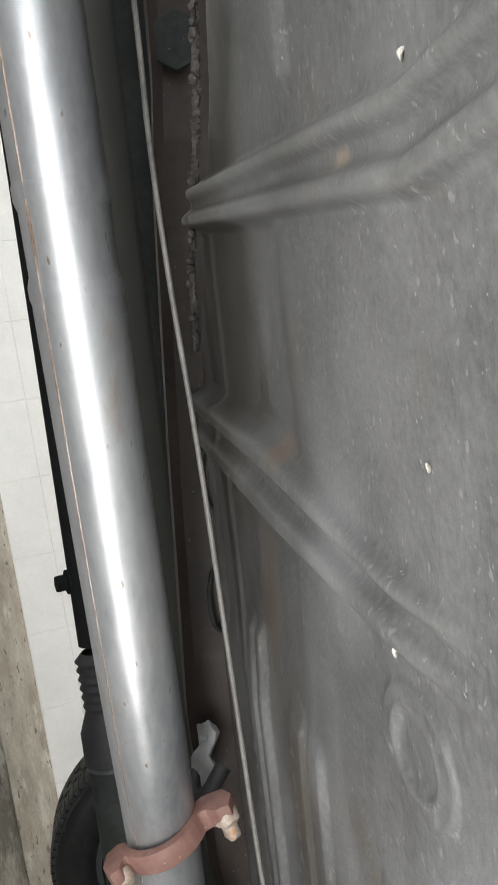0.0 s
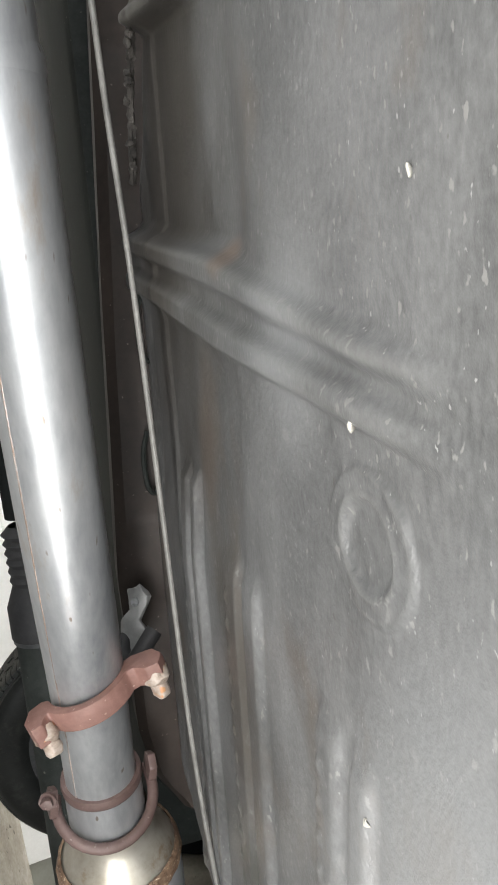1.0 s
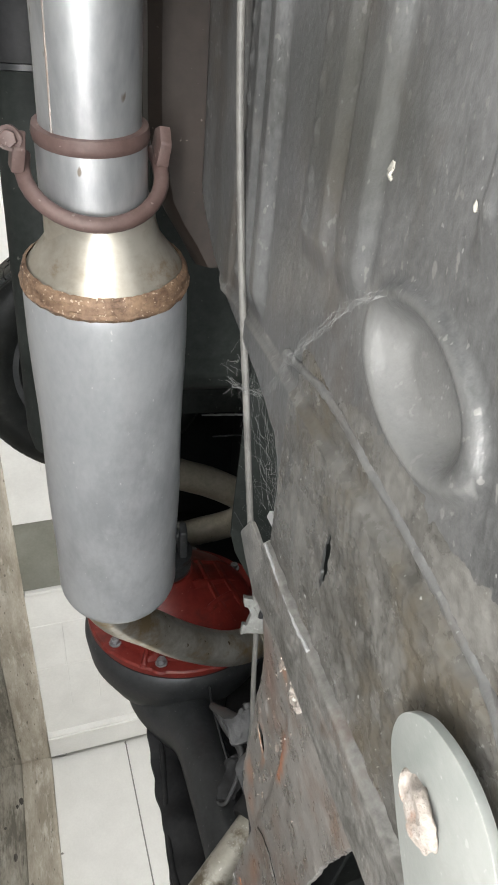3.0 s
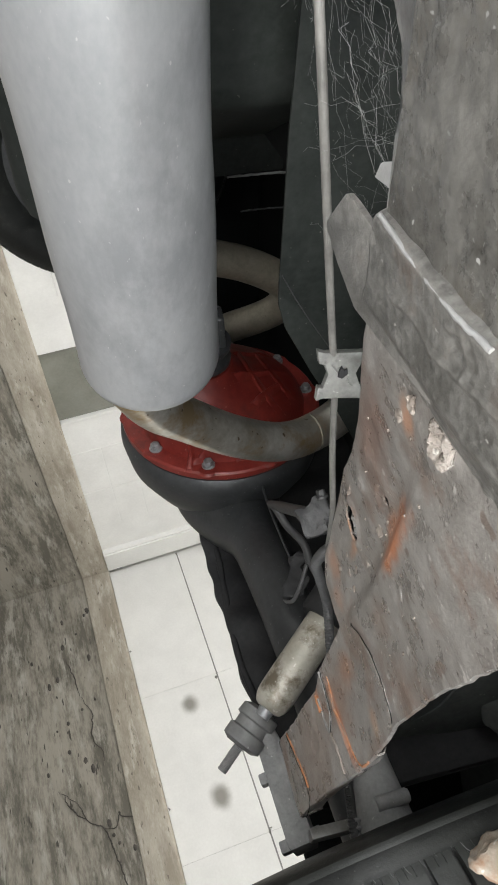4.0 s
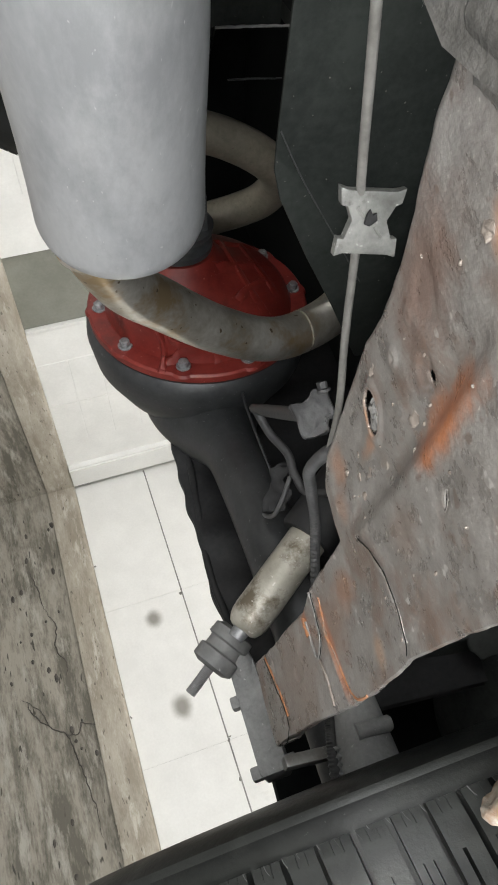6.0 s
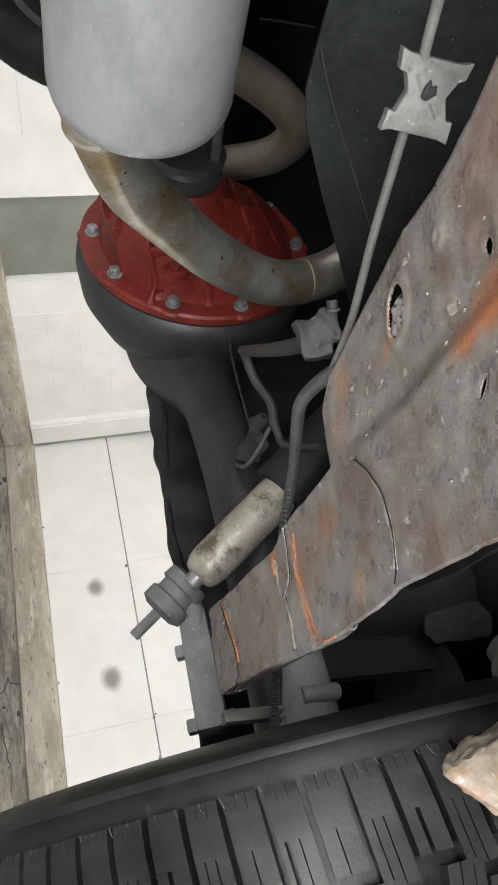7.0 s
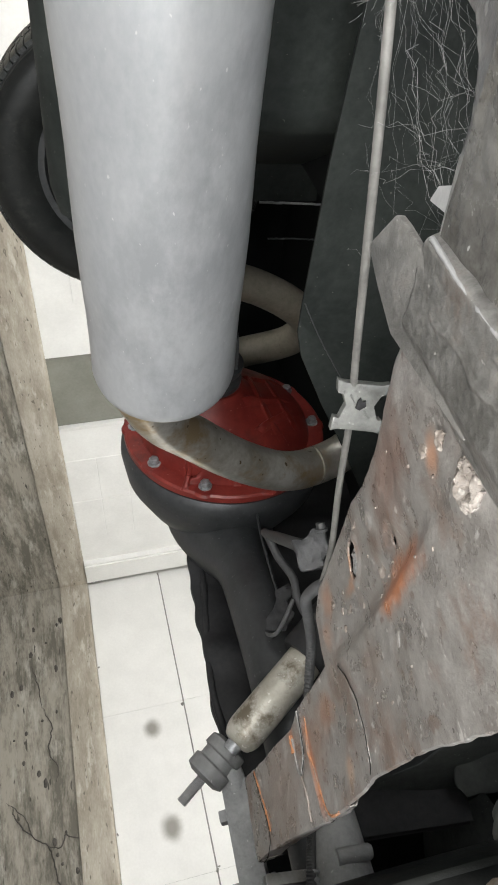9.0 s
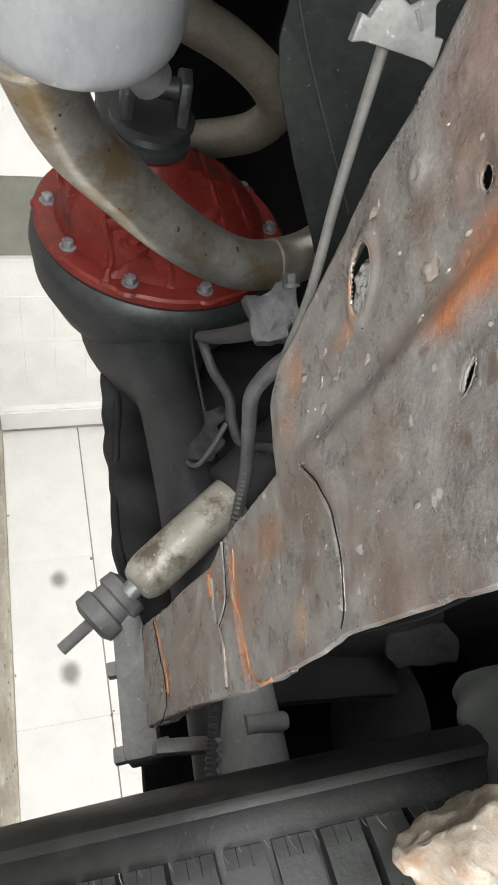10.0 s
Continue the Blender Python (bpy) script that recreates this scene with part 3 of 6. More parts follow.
def pan_height(x, y):
    h = 0.0
    # lengthwise beads, pressed downwards: twin flat strips with a crease between
    for xm, half, y0, y1, hi, lean_ in ((0.284, 0.026, -0.468, -0.225, 0.0044, 0.10), (0.424, 0.036, -0.505, -0.20, 0.0048, 0.03), (0.553, 0.026, -0.56, -0.17, 0.0065, 0.0)):
        d = x - xm - lean_ * (-0.3 - y)
        h += (bead(d, half, 0.0042, hi) - bead(d + 0.10 * half, 0.0058, 0.0042, hi * 0.95)) * ends(y, y0, y1)
        for k in range(14):
            yd = y0 + 0.02 + 0.019 * k
            if yd < y1 - 0.015:
                h += 0.0012 * (1 - step(math.hypot(d - half * 0.75, (y - yd) * 0.8), 0.001, 0.0045))
    # slanting cross beads, broad and creased along the middle, running out to the inner edge
    half2 = min(0.0150 + 0.055 * max(x - 0.24, 0.0), 0.0250)
    mid2 = -0.087 + 0.157 * (x - 0.25)
    d = y - mid2
    h += (bead(d, half2, 0.0042, 0.0080) - bead(d - 0.001, half2 * 0.30, 0.0042, 0.0072)) * step(x, 0.18, 0.25)
    half1 = 0.0165
    mid1 = 0.0830 + 0.228 * (max(x, 0.2) - 0.25)
    d = y - mid1
    h += (bead(d, half1, 0.0040, 0.0080) - bead(d - 0.001, half1 * 0.36, 0.0042, 0.0072)) * step(x, 0.10, 0.18)
    h += bead(x - 0.326, 0.009, 0.005, 0.005) * step(y, 0.13, 0.15)
    # panels set back between the beads
    back = step(x, 0.350, 0.425)
    h -= 0.012 * back * step(y - mid2, half2 * 0.8, half2 * 1.5) * (1 - step(d, -half1 * 1.5, -half1 * 0.8))
    h -= 0.010 * step(x, 0.334, 0.372) * step(d, half1 * 0.8, half1 * 1.6)
    h -= 0.004 * step(x, 0.36, 0.46) * (1 - step(y - mid2, -half2 * 1.6, -half2 * 0.8)) * step(y, -0.26, -0.17)
    # round plug
    d = math.hypot((x - 0.2490) / 1.16, y + 0.1440)
    h += 0.0020 * (1 - step(d, 0.0225, 0.0280)) - 0.0024 * (1 - step(d, 0.0135, 0.0180)) + 0.0015 * (1 - step(abs(d - 0.0260), 0, 0.0024)) + 0.0010 * (1 - step(abs(d - 0.0180), 0, 0.0020))
    # oval recess with a raised rim
    u, v = (x - 0.340) * 0.97 + (y + 0.508) * 0.24, -(x - 0.340) * 0.24 + (y + 0.508) * 0.97
    d = math.hypot(u / 0.0345, v / 0.0210)
    h += 0.0045 * (1 - step(abs(d - 1.12), 0.03, 0.24)) - 0.0070 * (1 - step(d, 0.58, 0.97))
    # lapped seam to the rear panel
    h += 0.004 * (1 - step(y, -0.566 - 0.03 * max(0.46 - x, 0), -0.561 - 0.03 * max(0.46 - x, 0)))
    # inner flange turned down towards the rail
    h += 0.0022 * step(x, 0.604, 0.612) + 0.004 * step(x, 0.675, 0.700)
    # hand-beaten unevenness
    h += 0.0018 * noise.noise(Vector((x * 6, y * 4, 2.0))) + 0.0004 * noise.noise(Vector((x * 50, y * 26, 7.0)))
    if y < -0.575:
        h += 0.0006 * noise.noise(Vector((x * 110, y * 110, 3.0))) * step(-y, 0.575, 0.59)
    return PAN - h


REAR = [(0.4535, -0.700), (0.4545, -0.622), (0.4600, -0.6065), (0.4690, -0.5975), (0.4935, -0.5900), (0.5255, -0.5830), (0.5863, -0.5710), (0.6400, -0.5610), (0.6620, -0.5545), (0.6850, -0.5400), (0.6990, -0.5150)]


def rear_edge(x):
    """Where the panel ends towards the axle."""
    if x <= REAR[0][0]:
        return -0.70
    for (p, a), (q, b) in zip(REAR, REAR[1:]):
        if p <= x <= q:
            return a + (b - a) * (x - p) / (q - p) + 0.0012 * noise.noise(Vector((x * 90, 0, 5)))
    return -0.515


FRONT_EDGE = [(0.500, 0.340), (0.546, 0.239), (0.588, 0.190), (0.652, 0.135), (0.700, 0.045)]


def front_edge(x):
    """Where the inner strip of the panel ends towards the front."""
    for (p, a), (q, b) in zip(FRONT_EDGE, FRONT_EDGE[1:]):
        if p <= x <= q:
            return a + (b - a) * (x - p) / (q - p) + 0.003 * noise.noise(Vector((x * 120, 0, 2)))
    return 0.75


bm = bmesh.new()


def stops(*spans):
    """Grid lines: (start, end, spacing) spans one after the other."""
    out = []
    for a, b, d in spans:
        n = max(int((b - a) / d), 1)
        out += [a + (b - a) * k / n for k in range(n)]
    return out + [spans[-1][1]]


xs = stops((-0.55, 0.10, 0.02), (0.10, 0.588, 0.0015), (0.588, 0.6995, 0.0028))
ys = stops((-0.70, 0.22, 0.0019), (0.22, 0.75, 0.012))
NX, NY = len(xs) - 1, len(ys) - 1
grid = []
for x in xs:
    end = rear_edge(x)
    top = max(front_edge(x), end)
    grid.append([bm.verts.new((x, min(max(y, end), top), pan_height(x, min(max(y, end), top)))) for y in ys])
for i in range(NX):
    for j in range(NY):
        xm, ym = (xs[i] + xs[i + 1]) / 2, (ys[j] + ys[j + 1]) / 2
        if ys[j + 1] < rear_edge(xm) or ys[j] > front_edge(xm):
            continue
        if math.hypot((xm - 0.3770 + 0.05 * (ym + 0.610)) / 0.0066, (ym + 0.610) / 0.0190) < 1:
            continue
        bm.faces.new((grid[i][j], grid[i + 1][j], grid[i + 1][j + 1], grid[i][j + 1]))
bmesh.ops.delete(bm, geom=[v for v in bm.verts if not v.link_faces], context="VERTS")
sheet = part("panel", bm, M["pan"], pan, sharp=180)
solid = sheet.modifiers.new("thickness", "SOLIDIFY")
solid.thickness, solid.offset = 0.002, -1

# pale flakes stuck to the panel
for fx, fy, fr in ((0.254, -0.253, 0.0030), (0.386, -0.451, 0.0040), (0.247, -0.102, 0.0030), (0.205, 0.098, 0.0026), (0.215, -0.03, 0.0022), (0.33, -0.45, 0.002)):
    bm = bmesh.new()
    bmesh.ops.create_icosphere(bm, subdivisions=2, radius=1)
    bm.transform(Matrix.Translation((fx, fy, pan_height(fx, fy) - 0.0008)) @ Matrix.Diagonal((fr * 0.38, fr * 0.75, 0.0009, 1)))
    rough_up(bm, fr * 0.55, 420, fx)
    part("paint_flake", bm, M["chip"], pan)

# lapped rear sheet, rough with old coating, with a square tongue at its inner end
tongue_out = [(0.4800, -0.6632), (0.4880, -0.6725), (0.4962, -0.6822), (0.4972, -0.6846), (0.4950, -0.6866), (0.4820, -0.6928), (0.4600, -0.7010), (0.4300, -0.7020), (0.4000, -0.7020), (0.4000, -0.6680), (0.4300, -0.6652), (0.4540, -0.6636), (0.4700, -0.6624), (0.4775, -0.6622)]
bm = rough_up(slab(tongue_out, 0.003, Matrix.Translation((0, 0, 1.5452)), 0.0012), 0.0005, 60)
for v in bm.verts:
    v.co.z += 0.0045 * step(0.462 - v.co.x, 0.0, 0.06)
part("tongue", bm, M["tongue"], pan, "dusty steel tongue with a square end")
SEAM = ((0.4504, -0.6578), (0.4381, -0.6590), (0.4226, -0.6600), (0.4090, -0.6603), (0.3969, -0.6602), (0.384, -0.6595), (0.372, -0.6585))
RIDGES = (((0.4358, -0.6772), (0.4316, -0.6787), (0.4204, -0.6762), (0.4093, -0.6758), (0.4003, -0.6788), (0.3860, -0.6760), (0.3600, -0.6720), (0.3300, -0.6690)), ((0.3940, -0.6650), (0.3860, -0.6620), (0.3780, -0.6680), (0.3800, -0.6740)),
          ((0.3700, -0.6900), (0.3550, -0.6880), (0.3300, -0.6850)))


def off_line(x, y, pts):
    """Distance to a chain of straight runs."""
    best = 9.0
    for (ax, ay), (bx, by) in zip(pts, pts[1:]):
        ux, uy = bx - ax, by - ay
        k = min(max(((x - ax) * ux + (y - ay) * uy) / (ux * ux + uy * uy), 0.0), 1.0)
        best = min(best, math.hypot(x - ax - k * ux, y - ay - k * uy))
    return best


def lap_z(x, y):
    z = 1.5472 + 0.0070 * step(-y, 0.690, 0.7065)  + 0.0130 * (1 - step(-y, 0.6545, 0.6605))
    for k, pts in enumerate(RIDGES):
        z -= 0.0007 * (1 - step(off_line(x, y, pts) * (1 + 0.4 * noise.noise(Vector((x * 130, y * 130, k)))), 0.0, 0.0018))
    z += 0.0014 * (1 - step(math.hypot((x - 0.3875) / 0.0062, (y + 0.6680) / 0.0042), 0.5, 1.0))
    z -= 0.0003 * noise.noise(Vector((x * 90, y * 90, 3.0))) + 0.00022 * noise.noise(Vector((x * 330, y * 330, 1.0))) + 0.0007 * noise.noise(Vector((x * 24, y * 24, 8.0)))
    return z


bm = bmesh.new()
prev = None
for i in range(240):
    k = i / 239
    row = []
    for j in range(96):
        y = -0.642 - (0.0655 + 0.0014 * noise.noise(Vector((k * 40, 0, 4)))) * j / 95
        x = 0.210 + (0.4530 - 0.210 + 0.0015 * noise.noise(Vector((y * 150, 0, 0)))) * k
        row.append(bm.verts.new((x, y, lap_z(x, y))))
    if prev:
        for j in range(95):
            bm.faces.new((prev[j], row[j], row[j + 1], prev[j + 1]))
    prev = row
lap = part("rear_sheet", bm, M["tongue"], pan, "flat dust-caked rear sheet with raised seams", sharp=180)
solid = lap.modifiers.new("thickness", "SOLIDIFY")
solid.thickness, solid.offset = 0.0015, -1
path = [Vector((p.x, p.y, min(lap_z(p.x, p.y - 0.004), pan_height(p.x, p.y) - 0.0012) - 0.0005)) for p in spline([(x, y, 0) for x, y in SEAM], 8)]
part("sealed_seam", sweep(bmesh.new(), path, 0.0010, 10, ripple=lambda i, a: 0.20 * noise.noise(Vector((i * 0.5, a, 2)))), M["dusty_grey"], pan, "pale sealed seam")
path = [Vector((p.x, p.y, lap_z(p.x, p.y) + 0.0004)) for p in spline([(x, y, 0) for x, y in ((0.4600, -0.7022), (0.4460, -0.7062), (0.4300, -0.7066), (0.4140, -0.7068), (0.3980, -0.7066))], 10)]
part("rusty_lap", sweep(bmesh.new(), path, 0.0014, 8, ripple=lambda i, a: 0.9 * noise.noise(Vector((i * 0.7, a, 6)))), M["weld_pale"], pan)
b = bmesh.new()
bmesh.ops.create_icosphere(b, subdivisions=4, radius=1)
b.transform(Matrix.Translation((0.4227, -0.7215, 1.5570)) @ Matrix.Diagonal((0.0030, 0.0038, 0.0014, 1)))
part("rusty_rivet", rough_up(rough_up(b, 0.0016, 220), 0.0008, 520), M["weld_pale"], pan, sharp=180)
part("pale_tab", rough_up(slab([(0.470, -0.6535), (0.4665, -0.6470), (0.4545, -0.6420), (0.4400, -0.6400), (0.4380, -0.6500)], 0.002, Matrix.Translation((0, 0, 1.5520)), 0.0005), 0.0005, 90), M["dusty_grey"], pan, "small pale tab")
# stone-chip coating behind the lapped seam
bm = bmesh.new()
prev = None
for i in range(220):
    x = 0.22 + 0.231 * i / 219
    row = []
    for j in range(165):
        y = -0.508 - 0.1535 * j / 164
        on_coat = step(-y + 0.012 * noise.noise(Vector((x * 25, y * 25, 3))), 0.520, 0.560)
        lumps = (0.00045 * noise.noise(Vector((x * 150, y * 150, 6.0))) + 0.00045 * noise.noise(Vector((x * 320, y * 320, 6.0)))) * (0.35 + 0.65 * (1 - step(x, 0.36, 0.43)))
        row.append(bm.verts.new((x, y, pan_height(x, y) - (0.0009 + lumps) * on_coat + 0.0012 * (1 - on_coat))))
    if prev:
        for k in range(164):
            c = (prev[k].co + row[k + 1].co) / 2
            if math.hypot((c.x - 0.3770 + 0.05 * (c.y + 0.610)) / 0.0030, (c.y + 0.610) / 0.0150) >= 1:
                bm.faces.new((prev[k], row[k], row[k + 1], prev[k + 1]))
    prev = row
part("coating", bm, M["rough_coat"], pan, "coarse stone-chip coating", sharp=180)

# one long raised seam along the lap, with a round end
path = [Vector((p.x, p.y, pan_height(p.x, p.y) + 0.0003)) for p in spline([(x, y, 0) for x, y in ((0.4710, -0.5545), (0.4400, -0.5500), (0.4060, -0.5478), (0.3503, -0.5549), (0.3175, -0.5588), (0.2830, -0.5649), (0.2500, -0.5715))], 14)]
part("seam_ridge", sweep(bmesh.new(), path, lambda k: 0.0026 + 0.0016 * (1 - step(k, 0.0, 0.05)), 10, ripple=lambda i, a: 0.30 * noise.noise(Vector((i * 0.5, a, 8)))), M["pan"], pan)

# ---------------------------------------------------------------- brown rail beside the pan
rail = thing("brown_rail", (0.72, 0.0, 1.53), "brown primed steel rail along the floor edge", "chassis rail")
RAIL_LOW = [(0.75, 1.560), (0.323, 1.546), (0.211, 1.535), (-0.0175, 1.521), (-0.13, 1.514), (-0.318, 1.506), (-0.475, 1.509), (-0.533, 1.520), (-0.573, 1.5466), (-0.60, 1.556)]


def rail_low(y):
    for (a, p), (b, q) in zip(RAIL_LOW, RAIL_LOW[1:]):
        if a >= y >= b:
            return p + (q - p) * (y - a) / (b - a)
    return RAIL_LOW[-1][1]


bm = bmesh.new()
prev = None
for i in range(81):
    y = 0.75 - 1.328 * i / 80
    low = rail_low(y)
    x = 0.70
    sec = [(x + 0.060, 1.66), (x + 0.057, low + 0.014), (x + 0.046, low + 0.001), (x + 0.012, low), (x + 0.003, low + 0.009), (x, 1.66)]
    ring = [bm.verts.new((a, y, b + 0.0015 * noise.noise(Vector((a * 30, y * 9, b * 30))))) for a, b in sec]
    if prev:
        for k in range(len(ring) - 1):
            bm.faces.new((prev[k], ring[k], ring[k + 1], prev[k + 1]))
    prev = ring
part("web", bm, M["brown"], rail)
bm = slab([(-0.02, -0.012), (0.022, -0.016), (0.03, 0.0), (0.018, 0.02), (-0.018, 0.022), (-0.028, 0.004)], 0.006, frame_on((0.69, 0.34, 1.57), (-1, 0, 0), (0, 1, 0)), 0.002)
part("bracket", rough_up(bm, 0.001, 90), M["dark_plate"], rail)
for ly, lz in ((-0.075, 1.552), (-0.20, 1.546)):
    bm = tube([(0.697, ly + 0.03, lz), (0.692, ly + 0.010, lz - 0.006), (0.692, ly - 0.020, lz - 0.005), (0.697, ly - 0.03, lz + 0.003), (0.693, ly - 0.012, lz + 0.008)], 0.0025, 8)
    part("wire_loop", bm, M["dark_plate"], rail)
# crumbling sealer along the pan edge
sealer = thing("seam_sealer", (0.62, 0.15, 1.55), "crumbling dark seam sealer along the floor edge", "sealer")
edge_run = spline([(0.515, 0.300, 1.5565), (0.546, 0.239, 1.5560), (0.588, 0.190, 1.5555), (0.652, 0.135, 1.5550), (0.694, 0.050, 1.5545)], 40)
bm = sweep(bmesh.new(), edge_run, 0.0030, 10, ripple=lambda i, a: 0.95 * noise.noise(Vector((i * 0.55, a * 1.5, 0))) + 0.35 * noise.noise(Vector((i * 1.7, a * 3, 4))))
part("bead", bm, M["grime"], sealer)
random.seed(19)
for k in range(16):
    p = edge_run[random.randrange(10, len(edge_run) - 4)]
    b = bmesh.new()
    bmesh.ops.create_icosphere(b, subdivisions=2, radius=1)
    b.transform(Matrix.Translation(p + Vector((random.uniform(-0.012, 0.002), random.uniform(-0.006, 0.004), -0.003))) @ Matrix.Diagonal((random.uniform(0.002, 0.004), random.uniform(0.002, 0.006), 0.003, 1)))
    part("crumb", rough_up(b, 0.0022, 260, k), M["grime"], sealer)

# ---------------------------------------------------------------- exhaust
exhaust = thing("exhaust_pipe", (0.62, -0.3, 1.46), "silver steel exhaust pipe with a long round muffler", "exhaust")
FRONT = [(0.42, 0.62, 1.434), (0.49, 0.20, 1.446), (0.566, -0.19, 1.458), (0.617, -0.37, 1.464), (0.642, -0.46, 1.466), (0.652, -0.497, 1.467)]


def pipe_ripple(i, a):
    return 0.004 * noise.noise(Vector((i * 0.042, a, 2.0)))


part("front_pipe", tube(FRONT, lambda k: 0.0317 - 0.0011 * step(k, 0.414, 0.422) * (1 - step(k, 0.472, 0.480)), 40, 50, ripple=pipe_ripple), M["pipe"], exhaust, "bright aluminised pipe with a rusty lower seam")
# pressed rings and lengthwise seam
for fy in (0.15, 0.087):
    k = (fy - 0.20) / (-0.19 - 0.20)
    c = Vector((0.49, 0.20, 1.446)).lerp(Vector((0.566, -0.19, 1.458)), k)
    d = Vector((0.19, -0.975, 0.03)).normalized()
    part("crimp_ring", lathe([(-0.010, 0.0312), (-0.004, 0.0328), (0.004, 0.0328), (0.010, 0.0312)], c, d, 40, close=True), M["pipe"], exhaust)
seam = [Vector(p) + Vector((-0.0215, 0, -0.0232)) for p in FRONT]
part("pipe_seam", tube(seam, 0.0011, 8, 10, ripple=lambda i, a: 0.3 * noise.noise(Vector((i * 1.3, a, 0)))), M["pipe_rust"], exhaust)

# sleeve, clamp rings, cone, body
AX = Vector((0.207, -0.978, 0.032)).normalized()
J = Vector((0.649, -0.483, 1.467))
CONE = Vector((0.664, -0.560, 1.470))
PD = (CONE - J).normalized()
part("sleeve", lathe([(-0.012, 0.0325), (-0.010, 0.0352), (0.034, 0.0358), (0.036, 0.0330)], J, PD, 40), M["pipe"], exhaust)
part("collar_weld", lathe([(-0.014, 0.0322), (-0.013, 0.0362), (-0.008, 0.0372), (-0.004, 0.0365), (-0.002, 0.034)], J, PD, 40), M["band"], exhaust)
part("throat", lathe([(0.026, 0.0335), (0.034, 0.0345), (0.060, 0.0352)], J, PD, 40), M["cone"], exhaust)
MS = Vector((0.694, -0.72, 1.480)) - AX * 0.161
R_M = 0.0586
part("cone", lathe([(-0.046, 0.0345), (-0.034, 0.0350), (-0.022, 0.0385), (-0.009, 0.0480), (-0.001, 0.0540), (0.004, 0.0560)], MS, AX, 48), M["cone"], exhaust, "tarnished bright steel cone")
part("weld_band", rough_up(lathe([(-0.003, 0.0540), (-0.001, 0.0566), (0.004, 0.0582), (0.008, 0.0590), (0.011, 0.0592), (0.013, 0.0575)], MS, AX, 120), 0.0012, 260, 5), M["weld"], exhaust, "crusty rusted weld band")
for s0, r0 in ((0.001, 0.0566), (0.009, 0.0588)):
    ring = lathe([(s0 - 0.003, r0 - 0.0025), (s0 - 0.002, r0), (s0 + 0.001, r0 + 0.0012), (s0 + 0.004, r0), (s0 + 0.005, r0 - 0.0025)], MS, AX, 96)
    part("weld_bead", rough_up(ring, 0.0012, 190, s0), M["weld"], exhaust, "rusty weld bead")
LM = 0.381
body = [(0.006, 0.0562), (0.014, R_M - 0.0006), (0.022, R_M)]
body += [(0.022 + (LM - 0.05) * k / 10, R_M + 0.0006 * math.sin(k * 1.3)) for k in range(1, 11)]
e0 = 0.022 + LM - 0.05
body += [(e0 + 0.022 * math.sin(a), R_M - 0.020 * (1 - math.cos(a))) for a in (math.pi / 2 * k / 8 for k in range(1, 9))]
body += [(e0 + 0.023, 0.030), (e0 + 0.023, 0.0)]
part("muffler_body", lathe(body, MS, AX, 64), M["muffler"], exhaust, "silver painted round muffler")
part("end_seam", rough_up(lathe([(e0 + 0.0195, R_M - 0.0175), (e0 + 0.0215, R_M - 0.0160), (e0 + 0.0228, R_M - 0.0172), (e0 + 0.0235, R_M - 0.0200)], MS, AX, 80), 0.0005, 200), M["weld"], exhaust, "thin rusty end seam")
su = Vector((0, 0, -1))
su = (su - AX * su.dot(AX)).normalized()
sv = AX.cross(su)
line = [MS + AX * s + (su * math.cos(0.35) + sv * math.sin(0.35)) * (R_M + 0.0002) for s in (0.02, 0.15, 0.34)]
part("muffler_seam", sweep(bmesh.new(), line, 0.0016, 8), M["muffler"], exhaust)

# flat clamp with two rusty bolts; x of its frame is up, y faces outwards to the sill
CL = Vector((0.612, -0.366, 1.464))
CD = Vector((0.24, -0.968, 0.04)).normalized()
m = frame_on(CL, CD, (0.06, 0.05, 1.0)) @ Matrix.Rotation(radians(-8), 4, "X") @ Matrix.Rotation(radians(14), 4, "Y")
arc_o = [(0.0405 * math.cos(a), 0.0405 * math.sin(a)) for a in (math.pi * k / 16 for k in range(2, 15))]
arc_i = [(0.0325 * math.cos(a), 0.0325 * math.sin(a)) for a in (math.pi * k / 16 for k in range(15, 0, -1))]
outer = [(0.042, 0.004), (0.060, 0.008), (0.066, 0.020), (0.060, 0.032), (0.048, 0.030), (0.040, 0.022)] + arc_o[1:-1] + [(-0.037, 0.024), (-0.040, 0.033), (-0.049, 0.035), (-0.054, 0.022), (-0.049, 0.008), (-0.038, 0.004)] + arc_i
clamp = part("flat_clamp", slab(outer, 0.020, m @ Matrix.Translation((0, 0, -0.010)), 0.0016), M["clamp"], exhaust, "red-brown flat clamp")
for sgn in (-1, 1):
    c = m @ Vector((0.055 if sgn > 0 else -0.043, 0.022, 0.004))
    ax = (m.to_3x3() @ Vector((-0.10 * sgn, 0.45, 1))).normalized()
    b = lathe([(-0.004, 0.0), (-0.004, 0.0105), (0.006, 0.011), (0.009, 0.009), (0.010, 0.0075), (0.017, 0.0075), (0.021, 0.005), (0.022, 0.0)], c, ax, 18)
    part("clamp_bolt", rough_up(b, 0.0016, 130, sgn), M["bolt"], clamp, "rusty clamp bolt")

